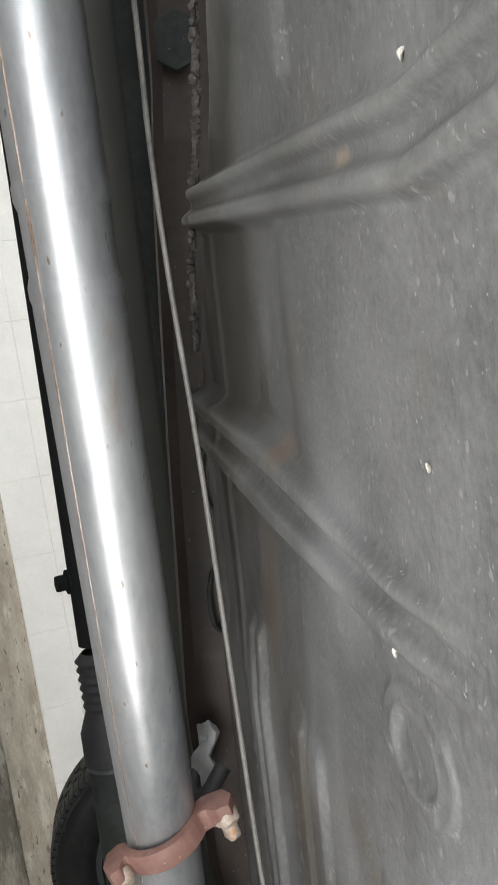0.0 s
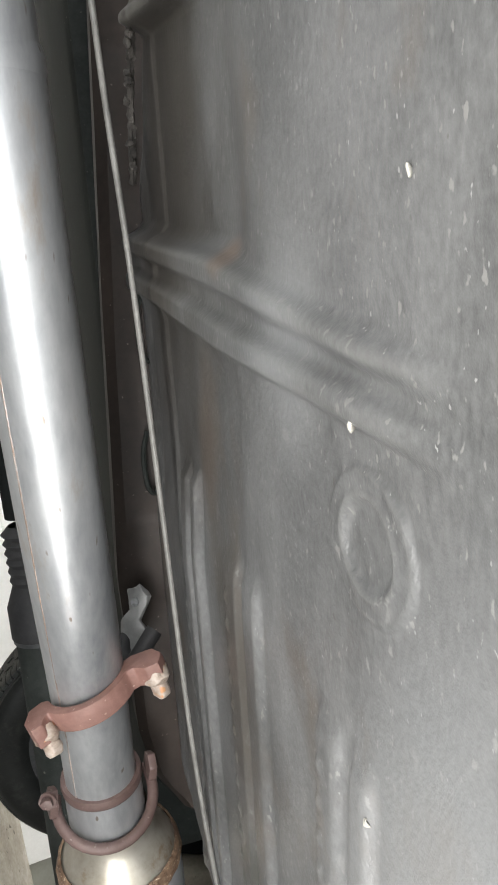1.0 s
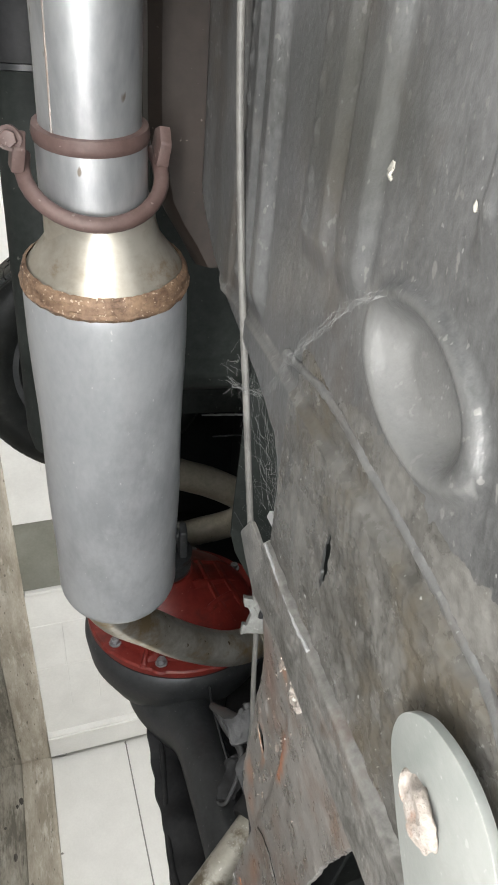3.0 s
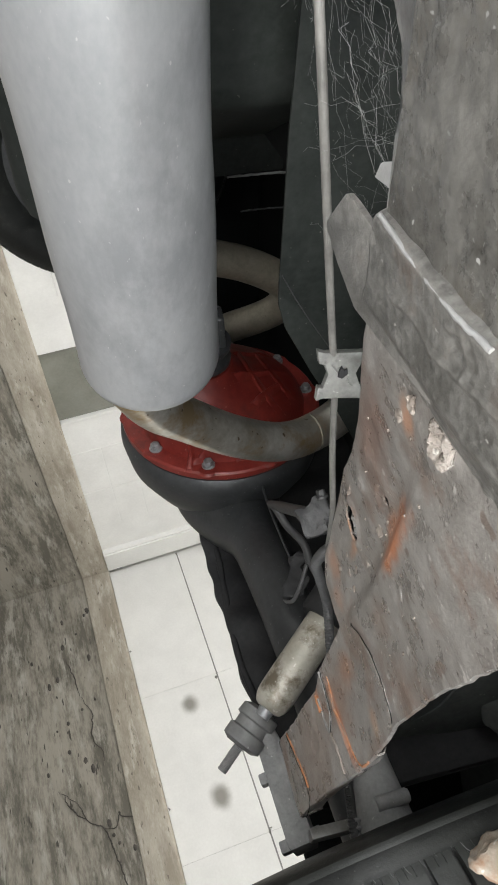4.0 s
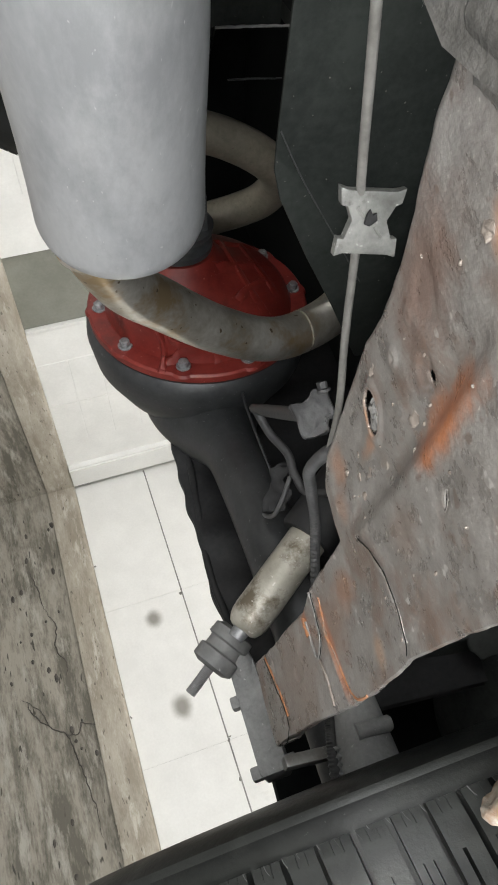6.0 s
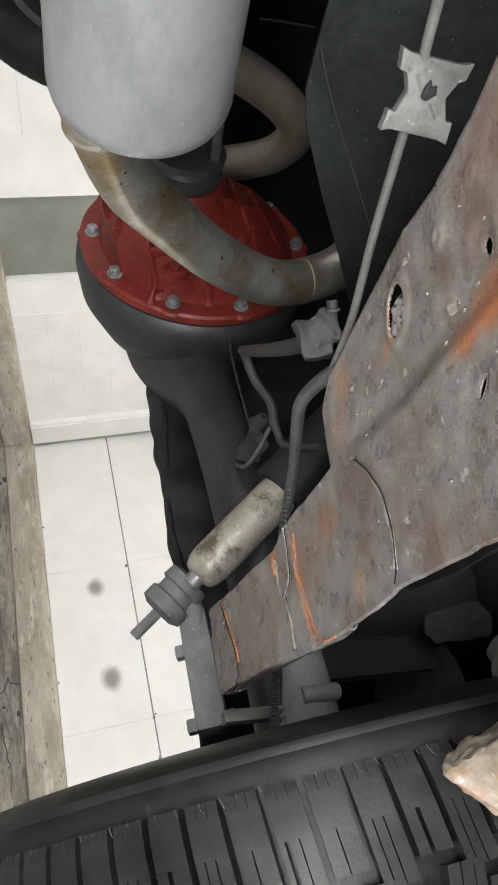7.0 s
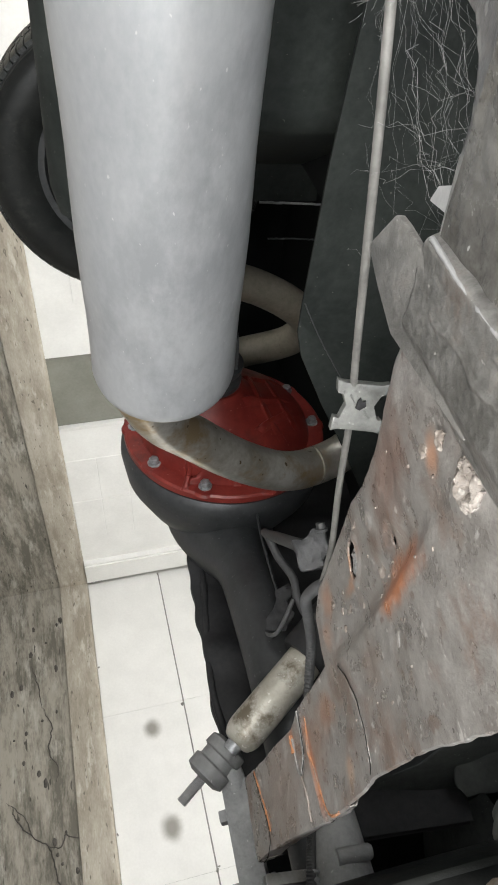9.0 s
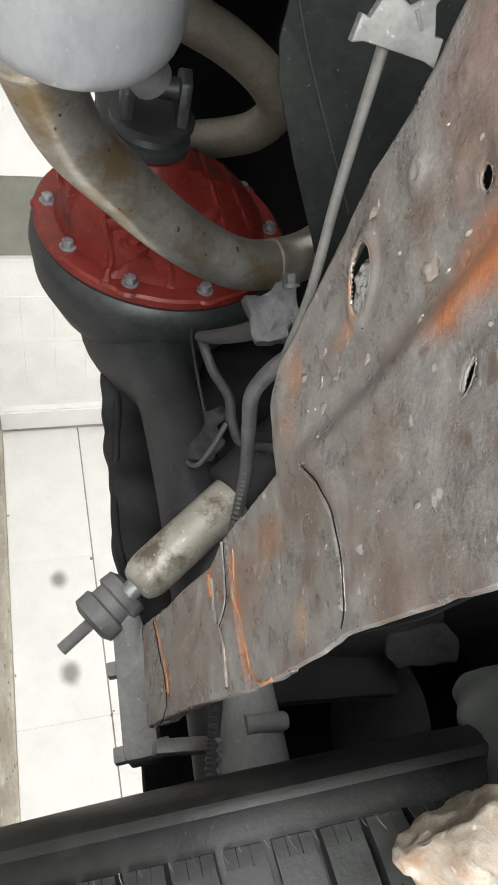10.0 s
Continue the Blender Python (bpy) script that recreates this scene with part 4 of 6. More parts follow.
# second clamp: a bar bent round the sleeve, drooping towards the muffler
m2 = frame_on(J + PD * 0.020, PD, (0.12, 0.05, 1.0))
arc = [m2 @ Vector((0.0445 * math.sin(a), 0.0415 * math.cos(a), 0.020 * math.cos(a) - 0.004)) for a in (math.radians(-108 + 216 * k / 22) for k in range(23))]
uclamp = part("band_clamp", sweep(bmesh.new(), arc, 0.0052, 12), M["band"], exhaust, "red-brown band clamp")
for sgn in (-1, 1):
    ear = slab([(-0.012, -0.008), (0.008, -0.010), (0.014, 0.002), (0.006, 0.013), (-0.010, 0.011)], 0.008, m2 @ Matrix.Translation((0.046 * sgn - 0.004, -0.004, -0.016)) @ Matrix.Rotation(radians(80), 4, "Y"), 0.0018)
    part("ear", rough_up(ear, 0.0010, 120, sgn), M["band"], uclamp)
bn = bolt_head(m2 @ Vector((-0.050, 0.004, -0.026)), m2.to_3x3() @ Vector((-0.3, 1, -0.3)), 0.0055, 0.007)
part("band_bolt", rough_up(bn, 0.0014, 150), M["band"], uclamp)

# tail pipe: sweeps over the front of the differential, a second bend shows behind it
TAIL = [(0.738, -0.905, 1.452), (0.752, -0.938, 1.459), (0.784, -1.012, 1.486), (0.806, -1.060, 1.523), (0.824, -1.113, 1.577), (0.843, -1.155, 1.635), (0.864, -1.173, 1.684), (0.8895, -1.168, 1.7405), (0.92, -1.13, 1.79)]
part("tail_pipe", tube(TAIL, 0.0245, 32, 10), M["tail"], exhaust, "heat-stained tail pipe bend")
ts = Vector((0.8665, -1.1735, 1.690))
part("tail_seam", lathe([(-0.002, 0.0243), (-0.001, 0.0249), (0.001, 0.0249), (0.002, 0.0243)], ts, (0.012, -0.004, 0.05), 32), M["bend"], exhaust)
part("end_weld", lathe([(-0.003, 0.022), (-0.001, 0.0275), (0.002, 0.0268), (0.003, 0.022)], Vector((0.757, -0.948, 1.4625)), (0.35, -0.87, 0.30), 32), M["tail"], exhaust)
LOOP = [(1.2, -1.070, 1.560), (1.2, -1.098, 1.636), (1.2, -1.114, 1.679), (1.205, -1.142, 1.726), (1.222, -1.180, 1.762), (1.250, -1.222, 1.774), (1.275, -1.262, 1.758), (1.290, -1.285, 1.725), (1.300, -1.300, 1.690), (1.305, -1.318, 1.64), (1.305, -1.34, 1.58)]
part("over_axle_bend", tube(LOOP, 0.0275, 28, 8), M["bend"], exhaust)

# rubber hanger behind the front clamp
hanger = thing("exhaust_hanger", (0.69, -0.34, 1.52), "grey folded steel exhaust hanger on the body", "bracket")
hm = frame_on((0.676, -0.345, 1.517), (-0.75, 0.3, -0.55), (0.6, 0.35, 0.45))
bm = slab([(-0.034, -0.009), (-0.012, -0.014), (0.004, -0.006), (0.026, -0.012), (0.034, -0.002), (0.030, 0.010), (0.010, 0.007), (-0.006, 0.014), (-0.026, 0.010)], 0.006, hm, 0.0016)
bmesh.ops.triangulate(bm, faces=bm.faces[:])
bmesh.ops.subdivide_edges(bm, edges=bm.edges[:], cuts=2, use_grid_fill=True)
part("plate", rough_up(rough_up(bm, 0.005, 55), 0.0015, 190), M["grey_tube"], hanger)
bm = lathe([(0, 0), (0, 0.004), (0.003, 0.004), (0.004, 0.0)], hm @ Vector((0.018, 0.0, 0.006)), hm.to_3x3() @ Vector((0, 0, 1)), 16)
part("rivet", bm, M["zinc"], hanger)
bm = tube([(0.68, -0.36, 1.505), (0.665, -0.372, 1.500), (0.652, -0.372, 1.508), (0.66, -0.35, 1.53)], 0.008, 12)
part("rubber_ring", bm, M["rubber"], hanger)

# ---------------------------------------------------------------- propeller shaft
shaft = thing("propeller_shaft", (0.92, -0.3, 1.41), "black propeller shaft with a rubber boot and a grey rear tube", "drive shaft")
SA, SB = Vector((0.98, 0.55, 1.40)), Vector((0.93, -0.87, 1.432))
sd = (SB - SA).normalized()


def on_shaft(y):
    return SA + (SB - SA) * ((y - SA.y) / (SB.y - SA.y))


part("front_tube", sweep(bmesh.new(), [SA, on_shaft(-0.30)], 0.026, 28), M["black"], shaft)
boot = [(0.0, 0.024)]
for k in range(6):
    boot += [(0.010 + k * 0.012, 0.034 - 0.0005 * k), (0.016 + k * 0.012, 0.029)]
boot += [(0.10, 0.038), (0.105, 0.040), (0.145, 0.040), (0.15, 0.030), (0.15, 0.0)]
part("rubber_boot", lathe(boot, on_shaft(-0.31), sd, 32), M["rubber"], shaft, "black pleated rubber boot")
part("rear_tube", lathe([(0.0, 0.0), (0.0, 0.033), (0.004, 0.036), (0.385, 0.036), (0.41, 0.030), (0.415, 0.0)], on_shaft(-0.455), sd, 36), M["dark_plate"], shaft, "dusty dark shaft tube")
part("hose_clip", lathe([(-0.003, 0.036), (-0.002, 0.0385), (0.003, 0.0385), (0.004, 0.036)], on_shaft(-0.458), sd, 36), M["axle"], shaft)
b = bolt_head(on_shaft(-0.215) + Vector((0.0, 0, -0.026)), (-0.3, 0, -1), 0.012, 0.014)
part("balance_bolt", b, M["black"], shaft)
part("joint_yoke", tube([on_shaft(-0.86), (0.955, -0.97, 1.470), (0.990, -1.03, 1.525), (1.020, -1.085, 1.570)], 0.022, 20), M["grey_tube"], shaft)

# ---------------------------------------------------------------- rear axle
DC = Vector((1.075, -1.28, 1.613))
axle = thing("rear_axle", tuple(DC), "black live rear axle with a red differential carrier", "axle")
# banjo housing
house = [(0.030, 0.0), (0.030, 0.151), (0.022, 0.159), (0.005, 0.161), (-0.035, 0.154), (-0.08, 0.130), (-0.12, 0.090), (-0.14, 0.0)]
hb = lathe([(s, r) for s, r in house], DC - Vector((0, 0.045, 0)), (0, 1, 0), 64)
part("banjo_housing", hb, M["axle"], axle)


def tube_radius(k):
    return 0.036 + 0.052 * (1 - step(k, 0.0, 0.34)) ** 1.5


LEFT = [(1.02, -1.412, 1.606), (0.94, -1.400, 1.610), (0.84, -1.368, 1.616), (0.70, -1.352, 1.624), (0.56, -1.375, 1.634), (0.43, -1.41, 1.645)]
part("axle_tube", tube(LEFT, tube_radius, 36, 8), M["axle"], axle)
RIGHT = [(1.13, -1.412, 1.606), (1.22, -1.40, 1.60), (1.35, -1.36, 1.59), (1.60, -1.32, 1.57), (1.86, -1.30, 1.55)]
part("axle_tube", tube(RIGHT, tube_radius, 36, 8), M["axle"], axle)
part("tube_seam", tube([(0.93, -1.318, 1.640), (0.88, -1.311, 1.636), (0.80, -1.311, 1.638), (0.74, -1.314, 1.643)], 0.0018, 8), M["axle"], axle)
# hub end of the near side: larger dusty tube with a lug
part("hub_tube", lathe([(0, 0), (0, 0.022), (0.04, 0.0235), (0.12, 0.032), (0.17, 0.034), (0.175, 0.0)], (0.56, -1.362, 1.656), (-1, 0.0, -0.06), 36), M["dusty_grey"], axle, "dusty grey hub tube")
part("hub_lug", lathe([(0, 0), (0, 0.008), (0.033, 0.008), (0.036, 0.006), (0.036, 0.0)], (0.470, -1.334, 1.640), (0.0, 0.05, 1.0), 16), M["dusty_grey"], axle)

# red carrier: flange, shallow casing with ribs, nose running down to the pinion
R_F = 0.1555
DOME = [(0.132, 0.012), (0.126, 0.030), (0.118, 0.050), (0.104, 0.070), (0.086, 0.088), (0.066, 0.106), (0.052, 0.125), (0.046, 0.135)]
F0 = DC + Vector((0, -0.012, 0))


def casing(r):
    for (a, p), (b, q) in zip(DOME, DOME[1:]):
        if a >= r >= b:
            return p + (q - p) * (r - a) / (b - a)
    return 0.012 if r > 0.13 else 0.135


def lean(p):
    """The nose leans down and towards the near side."""
    k = step(p.y - F0.y, 0.015, 0.125)
    return p + Vector((-0.045 * k, 0, -0.036 * k))


cb = lathe([(0.0, 0.0), (0.0, R_F), (0.009, R_F), (0.012, R_F - 0.003)] + [(h, r) for r, h in DOME] + [(0.135, 0.0)], F0, (0, 1, 0), 72)
for v in cb.verts:
    v.co = lean(v.co)
carrier = part("differential_carrier", cb, M["red"], axle, "red painted ribbed differential carrier")
for k in range(10):
    a = math.radians(20 + 36 * k)
    rim = F0 + Vector((math.cos(a) * 0.139, 0.010, math.sin(a) * 0.139))
    boss = lathe([(0, 0), (0, 0.020), (0.004, 0.0175), (0.005, 0.0)], rim - Vector((0, 0.002, 0)), (0, 1, 0), 20)
    part("boss", boss, M["red"], carrier)
    part("flange_bolt", rough_up(bolt_head(rim + Vector((0, 0.003, 0)), (0, 1, 0), 0.0072, 0.008), 0.0007, 200), M["zinc"], carrier, "dull zinc flange bolt")


def rib_on(a, b, wide=0.0038, tall=0.0115, n=14):
    """A cast web standing on the casing, running out flat at both ends."""
    bm_ = bmesh.new()
    prev_ = None
    ux, uz = b[0] - a[0], b[1] - a[1]
    long_ = math.hypot(ux, uz)
    sx, sz = -uz / long_, ux / long_
    for k in range(n + 1):
        t = k / n
        high = tall * step(min(t, 1 - t), 0.0, 0.22) - 0.002
        ring = []
        for off, up_ in ((-1.9, -0.003), (-1.25, 0.0008), (-0.85, high * 0.7), (-0.5, high), (0.5, high), (0.85, high * 0.7), (1.25, 0.0008), (1.9, -0.003)):
            x, z = a[0] + ux * t + sx * off * wide, a[1] + uz * t + sz * off * wide
            ring.append(bm_.verts.new(lean(F0 + Vector((x, casing(math.hypot(x, z)) + up_, z)))))
        if prev_:
            for q in range(7):
                bm_.faces.new((prev_[q], ring[q], ring[q + 1], prev_[q + 1]))
        prev_ = ring
    part("rib", bm_, M["red"], carrier)


# ribs boxed round the filler plug, and a grid of ribs on the upper half
for a, b in (((-0.066, -0.051), (-0.134, -0.077)), ((-0.086, -0.064), (-0.088, -0.022)), ((-0.119, -0.076), (-0.122, -0.014)), ((-0.098, -0.002), (-0.136, -0.002)), ((0.045, -0.118), (-0.030, -0.108)),
             ((0.070, 0.058), (-0.080, 0.080)), ((0.070, 0.083), (-0.060, 0.108)), ((-0.036, 0.040), (0.012, 0.112)), ((-0.072, 0.052), (-0.018, 0.112)), ((0.030, 0.048), (0.060, 0.104)), ((0.066, -0.052), (0.110, -0.060)), ((-0.020, -0.066), (-0.055, -0.115))):
    rib_on(a, b)
plug = lean(F0 + Vector((-0.107, casing(0.1126) + 0.001, -0.035)))
part("plug_boss", lathe([(-0.004, 0.0), (-0.004, 0.017), (0.004, 0.016), (0.005, 0.0)], plug, (-0.1, 1, -0.1), 24), M["red"], carrier)
part("filler_plug", bolt_head(plug + Vector((0, 0.004, 0)), (-0.1, 1, -0.1), 0.0085, 0.006), M["red"], carrier)
part("flange_gasket", lathe([(-0.004, 0.10), (-0.004, 0.1535), (0.001, 0.1535), (0.001, 0.10)], F0 - Vector((0, 0.001, 0)), (0, 1, 0), 72, close=True), M["rubber"], axle)
# pinion flange and yoke
PN = F0 + Vector((-0.045, 0.132, -0.036))
part("pinion_flange", lathe([(0, 0.036), (0.004, 0.043), (0.012, 0.044), (0.016, 0.036), (0.024, 0.034), (0.028, 0.044), (0.036, 0.045), (0.038, 0.0)], PN, (0, 1, 0), 40), M["axle"], axle)
for sgn in (-1, 1):
    ym = frame_on(PN + Vector((0.0, 0.058, 0.022 * sgn)), (0, 0, sgn), (0, 1, 0))
    part("yoke_arm", slab([(-0.024, -0.024), (0.020, -0.017), (0.028, 0.0), (0.020, 0.017), (-0.024, 0.024)], 0.012, ym, 0.003), M["axle"], axle)
part("joint_cross", lathe([(-0.032, 0.0), (-0.032, 0.011), (0.032, 0.011), (0.032, 0.0)], PN + Vector((0, 0.064, 0)), (0, 0, 1), 20), M["axle"], axle)

# skirt behind the axle
skirt = thing("rear_skirt", (0.80, -1.47, 1.6), "black plastic skirt with a wavy lower edge", "bumper skirt")
bm = bmesh.new()
prev = None
for i in range(121):
    x = 0.52 + 0.62 * i / 120
    low = 1.551 - 0.006 * step(x, 0.75, 0.98) + 0.007 * noise.noise(Vector((x * 22, 0, 0))) + 0.014 * step(0.75 - x, 0, 0.2)
    y = -1.452 + 0.004 * math.sin(x * 34) + 0.0025 * math.sin(x * 81 + 1)
    ring = [bm.verts.new((x, y + dy, z)) for dy, z in ((0.0, 1.85), (0.008, low + 0.05), (0.010, low + 0.008), (0.006, low), (-0.004, low), (-0.010, low + 0.01), (-0.012, 1.85))]
    if prev:
        for k in range(len(ring) - 1):
            bm.faces.new((prev[k], ring[k], ring[k + 1], prev[k + 1]))
    prev = ring
part("sheet", bm, M["rubber"], skirt)
part("lower_lip", tube([(0.53 + 0.10 * k, -1.446, 1.560 + 0.006 * math.sin(k * 2.1)) for k in range(7)], 0.005, 10), M["rubber"], skirt)

# ---------------------------------------------------------------- shock absorber
SD = Vector((0.577, 0.315, 0.754)).normalized()
S0 = Vector((0.627, -1.297, 1.602))
shock = thing("shock_absorber", tuple(S0), "gold zinc shock absorber with a black dust tube", "shock absorber")
low_s = (Vector((0.600, -1.333, 1.556)) - S0).dot(SD)
part("body", lathe([(low_s - 0.002, 0.0), (low_s - 0.002, 0.012), (low_s, 0.016), (low_s + 0.006, 0.0195), (low_s + 0.012, 0.0212), (low_s + 0.020, 0.0218), (0.075, 0.0218), (0.085, 0.019), (0.09, 0.0)], S0, SD, 40), M["shock"], shock)
part("weld_drop", lathe([(low_s - 0.012, 0.008), (low_s + 0.002, 0.010), (low_s + 0.004, 0.0)], S0, SD, 16), M["zinc"], shock)
part("dust_tube", lathe([(0.056, 0.0), (0.054, 0.030), (0.058, 0.033), (0.30, 0.035), (0.305, 0.0)], S0, SD, 40), M["rubber"], shock, "black dust tube")

# ---------------------------------------------------------------- lower link bracket on the axle
link = thing("link_bracket", (0.53, -1.37, 1.54), "dusty steel bracket with a rubber bush and threaded bolt", "bracket")
BU = Vector((0.590, -1.350, 1.537))
part("rubber_bush", lathe([(-0.026, 0.0), (-0.026, 0.016), (-0.022, 0.024), (-0.008, 0.024), (-0.006, 0.020), (0.004, 0.020), (0.006, 0.024), (0.018, 0.023), (0.022, 0.015), (0.022, 0.0)], BU, SD, 32), M["grey_tube"], link, "black rubber bush between washers")
TIP = Vector((0.558, -1.371, 1.493))
td = (TIP - BU).normalized()
thread = [(0.0, 0.0065)]
L_T = (TIP - BU).length
k = 0.012
while k < L_T - 0.002:
    thread += [(k, 0.0062), (k + 0.0008, 0.0052), (k + 0.0016, 0.0062)]
    k += 0.0017
thread += [(L_T, 0.005), (L_T, 0.0)]
part("threaded_bolt", lathe(thread, BU, td, 20), M["dusty_grey"], link, "long threaded bolt")
nm = frame_on(BU + td * 0.016, td, (1, 0, 0))
part("nut", slab(hexagon(0.011), 0.009, nm, 0.0012), M["dusty_grey"], link)
# channel from the bush to the axle foot
cm = frame_on((0.520, -1.372, 1.557), (0.0, 0.9, -0.25), (-1, 0.0, 0.05))
part("channel", slab([(-0.060, -0.010), (-0.052, -0.014), (0.058, -0.0145), (0.062, -0.012), (0.062, 0.012), (0.058, 0.0145), (-0.052, 0.014), (-0.060, 0.008)], 0.030, cm @ Matrix.Translation((0, 0, -0.015)), 0.004), M["dusty_grey"], link)
part("neck", tube([(0.586, -1.352, 1.546), (0.574, -1.362, 1.552), (0.562, -1.368, 1.555)], 0.013, 16), M["dusty_grey"], link)
for s in (-0.018, 0.054):
    part("tab", block((0.013, 0.012, 0.012), cm @ Matrix.Translation((s, -0.0175 if s > 0 else -0.017, 0.004)), 0.002), M["dusty_grey"], link)
    part("tab", block((0.013, 0.012, 0.012), cm @ Matrix.Translation((s, 0.0175, 0.004)), 0.002), M["dusty_grey"], link)
part("foot", block((0.012, 0.015, 0.048), frame_on((0.461, -1.345, 1.588), (0.0, 0.1, -1), (-1, 0.0, 0.0)), 0.003), M["rust"], link)

# ---------------------------------------------------------------- rusty suspension arm
arm = thing("suspension_arm", (0.46, -0.95, 1.58), "boxed suspension arm of dusty rusted steel with open weld seams", "suspension arm")
STATIONS = [  # y, inner x, outer x, underside z
    (-0.665, 0.462, 0.300, 1.5565), (-0.72, 0.475, 0.315, 1.558), (-0.79, 0.492, 0.346, 1.566), (-0.83, 0.503, 0.360, 1.570), (-0.86, 0.517, 0.372, 1.573), (-0.905, 0.530, 0.386, 1.577), (-0.935, 0.5355, 0.394, 1.578),
    (-0.968, 0.5370, 0.403, 1.578), (-0.988, 0.525, 0.405, 1.578), (-1.000, 0.494, 0.407, 1.578), (-1.080, 0.508, 0.421, 1.5745), (-1.115, 0.504, 0.429, 1.571), (-1.167, 0.514, 0.441, 1.565), (-1.225, 0.522, 0.451, 1.5555), (-1.264, 0.531, 0.457, 1.552)]


def station(y):
    for a, b in zip(STATIONS, STATIONS[1:]):
        if a[0] >= y >= b[0]:
            k = (y - a[0]) / (b[0] - a[0])
            return [p + (q - p) * k for p, q in zip(a[1:], b[1:])]
    return STATIONS[-1][1:] if y < STATIONS[-1][0] else STATIONS[0][1:]


SLOT = (0.4978, -0.8870, 0.0082, 0.0125, 0.34)
HOLES = (SLOT, (0.4195, -0.8500, 0.0024, 0.0056, 0.3), (0.4570, -0.8205, 0.0022, 0.0032, 0.3), (0.4741, -0.9654, 0.0022, 0.0022, 0.0))


def in_hole(x, y, hole):
    """Below 1 inside an oval hole: middle, half width, half length, turn."""
    hx, hy, a, b, turn = hole
    c, s = math.cos(turn), math.sin(turn)
    u, v = (x - hx) * c - (y - hy) * s, (x - hx) * s + (y - hy) * c
    return math.hypot(u / a, v / b)


def arm_z(x, y):
    xi, xo, z = station(y)
    # fold line between the gusset and the lower box
    fold = 0.425 + 0.31 * (-0.79 - y)
    z += (0.0045 * step(x, fold - 0.004, fold + 0.009) - 0.0015) * step(-y, 0.74, 0.80) * (1 - step(-y, 0.95, 0.985))
    z += 0.0006 * noise.noise(Vector((x * 70, y * 70, 1.0))) + 0.0014 * noise.noise(Vector((x * 18, y * 15, 5.0)))
    # lapped plates of the lower box
    z -= 0.0016 * step(-y, 1.083, 1.085) + 0.0010 * step(-y, 1.212, 1.2135)
    # dents
    for dx, dy, r, dep in ((0.4596, -0.8209, 0.008, 0.0016), (0.424, -0.853, 0.008, 0.0010), (0.478, -1.1565, 0.010, 0.0009), (0.470, -0.790, 0.012, 0.0008)):
        d = math.hypot(x - dx, (y - dy) / 1.4)
        z += dep * (1 - step(d, r * 0.5, r)) 
    # raised dimples beaten out of the plate
    for dx, dy, r, dep in ((0.4858, -0.8382, 0.0055, 0.0011), (0.4800, -0.8080, 0.004, 0.0007), (0.4720, -0.8590, 0.004, 0.0007)):
        d = math.hypot(x - dx, (y - dy) / 1.3)
        z -= dep * (1 - step(abs(d - r * 0.55), 0.0, r * 0.5))
    # groove beside the fold
    d = x - fold - 0.013
    z += 0.0026 * math.exp(-(d / 0.008) ** 2) * step(-y, 0.76, 0.82) * (1 - step(-y, 0.90, 0.96))
    # lip round the slot
    d = in_hole(x, y, SLOT)
    z -= 0.0016 * (1 - step(abs(d - 1.15), 0, 0.5))
    return z


bm = bmesh.new()
NV, NU = 420, 96
rows = []
for j in range(NV + 1):
    y = -0.665 - 0.599 * j / NV
    xi, xo, _ = station(y)
    row = []
    for i in range(-5, NU + 6):
        u = min(max(i / NU, 0), 1)
        x = xi + (xo - xi) * u
        x += 0.0006 * noise.noise(Vector((y * 90, 4.0, 0))) * (1 - min(u, 1 - u) * 6 if min(u, 1 - u) < 0.16 else 0)
        yy = y + 0.0015 * noise.noise(Vector((y * 60, u * 8, 0)))
        for hole in HOLES:
            d = in_hole(x, yy, hole)
            if abs(d - 1) < 0.0011 / hole[2]:
                x, yy = hole[0] + (x - hole[0]) / d, hole[1] + (yy - hole[1]) / d
        z = arm_z(x, yy)
        out = max(-i, i - NU, 0)
        if out:
            z += (0.0015, 0.003, 0.005, 0.008, 0.012)[out - 1] if i < 0 else 0.0004 * out
            x += 0.0012 * min(out, 2) if i < 0 else -0.0002 * out
        edge = min(i, NU - i)
        if edge == 0 and i == 0:
            z += 0.0012
        row.append(bm.verts.new((x, yy, z)))
    rows.append(row)
for a, b in zip(rows, rows[1:]):
    for k in range(len(a) - 1):
        c = (a[k].co + b[k + 1].co) / 2
        if any(in_hole(c.x, c.y, hole) < 1 for hole in HOLES):
            continue
        bm.faces.new((a[k], b[k], b[k + 1], a[k + 1]))
armbox = part("arm_shell", bm, M["arm"], arm)
sol = armbox.modifiers.new("thickness", "SOLIDIFY")
sol.thickness, sol.offset = 0.0012, -1
# outer side wall of the lower box, in from the edge of the plate
bm = bmesh.new()
prev = None
for k in range(61):
    y = -1.055 - 0.209 * k / 60
    _, xo, z = station(y)
    lift = 0.0150 + 0.0040 * step(-y, 1.05, 1.12)
    row = [bm.verts.new((xo + dx, y, z + dz)) for dx, dz in ((0.0028, 0.0016), (0.0022, 0.006), (0.0030, 0.014), (0.0030, lift), (0.0075, lift + 0.003))]
    if prev:
        for q in range(4):
            bm.faces.new((prev[q], row[q], row[q + 1], prev[q + 1]))
    prev = row
side = part("side_wall", rough_up(bm, 0.0008, 60), M["arm"], arm, sharp=180)
sol = side.modifiers.new("thickness", "SOLIDIFY")
sol.thickness = 0.0015
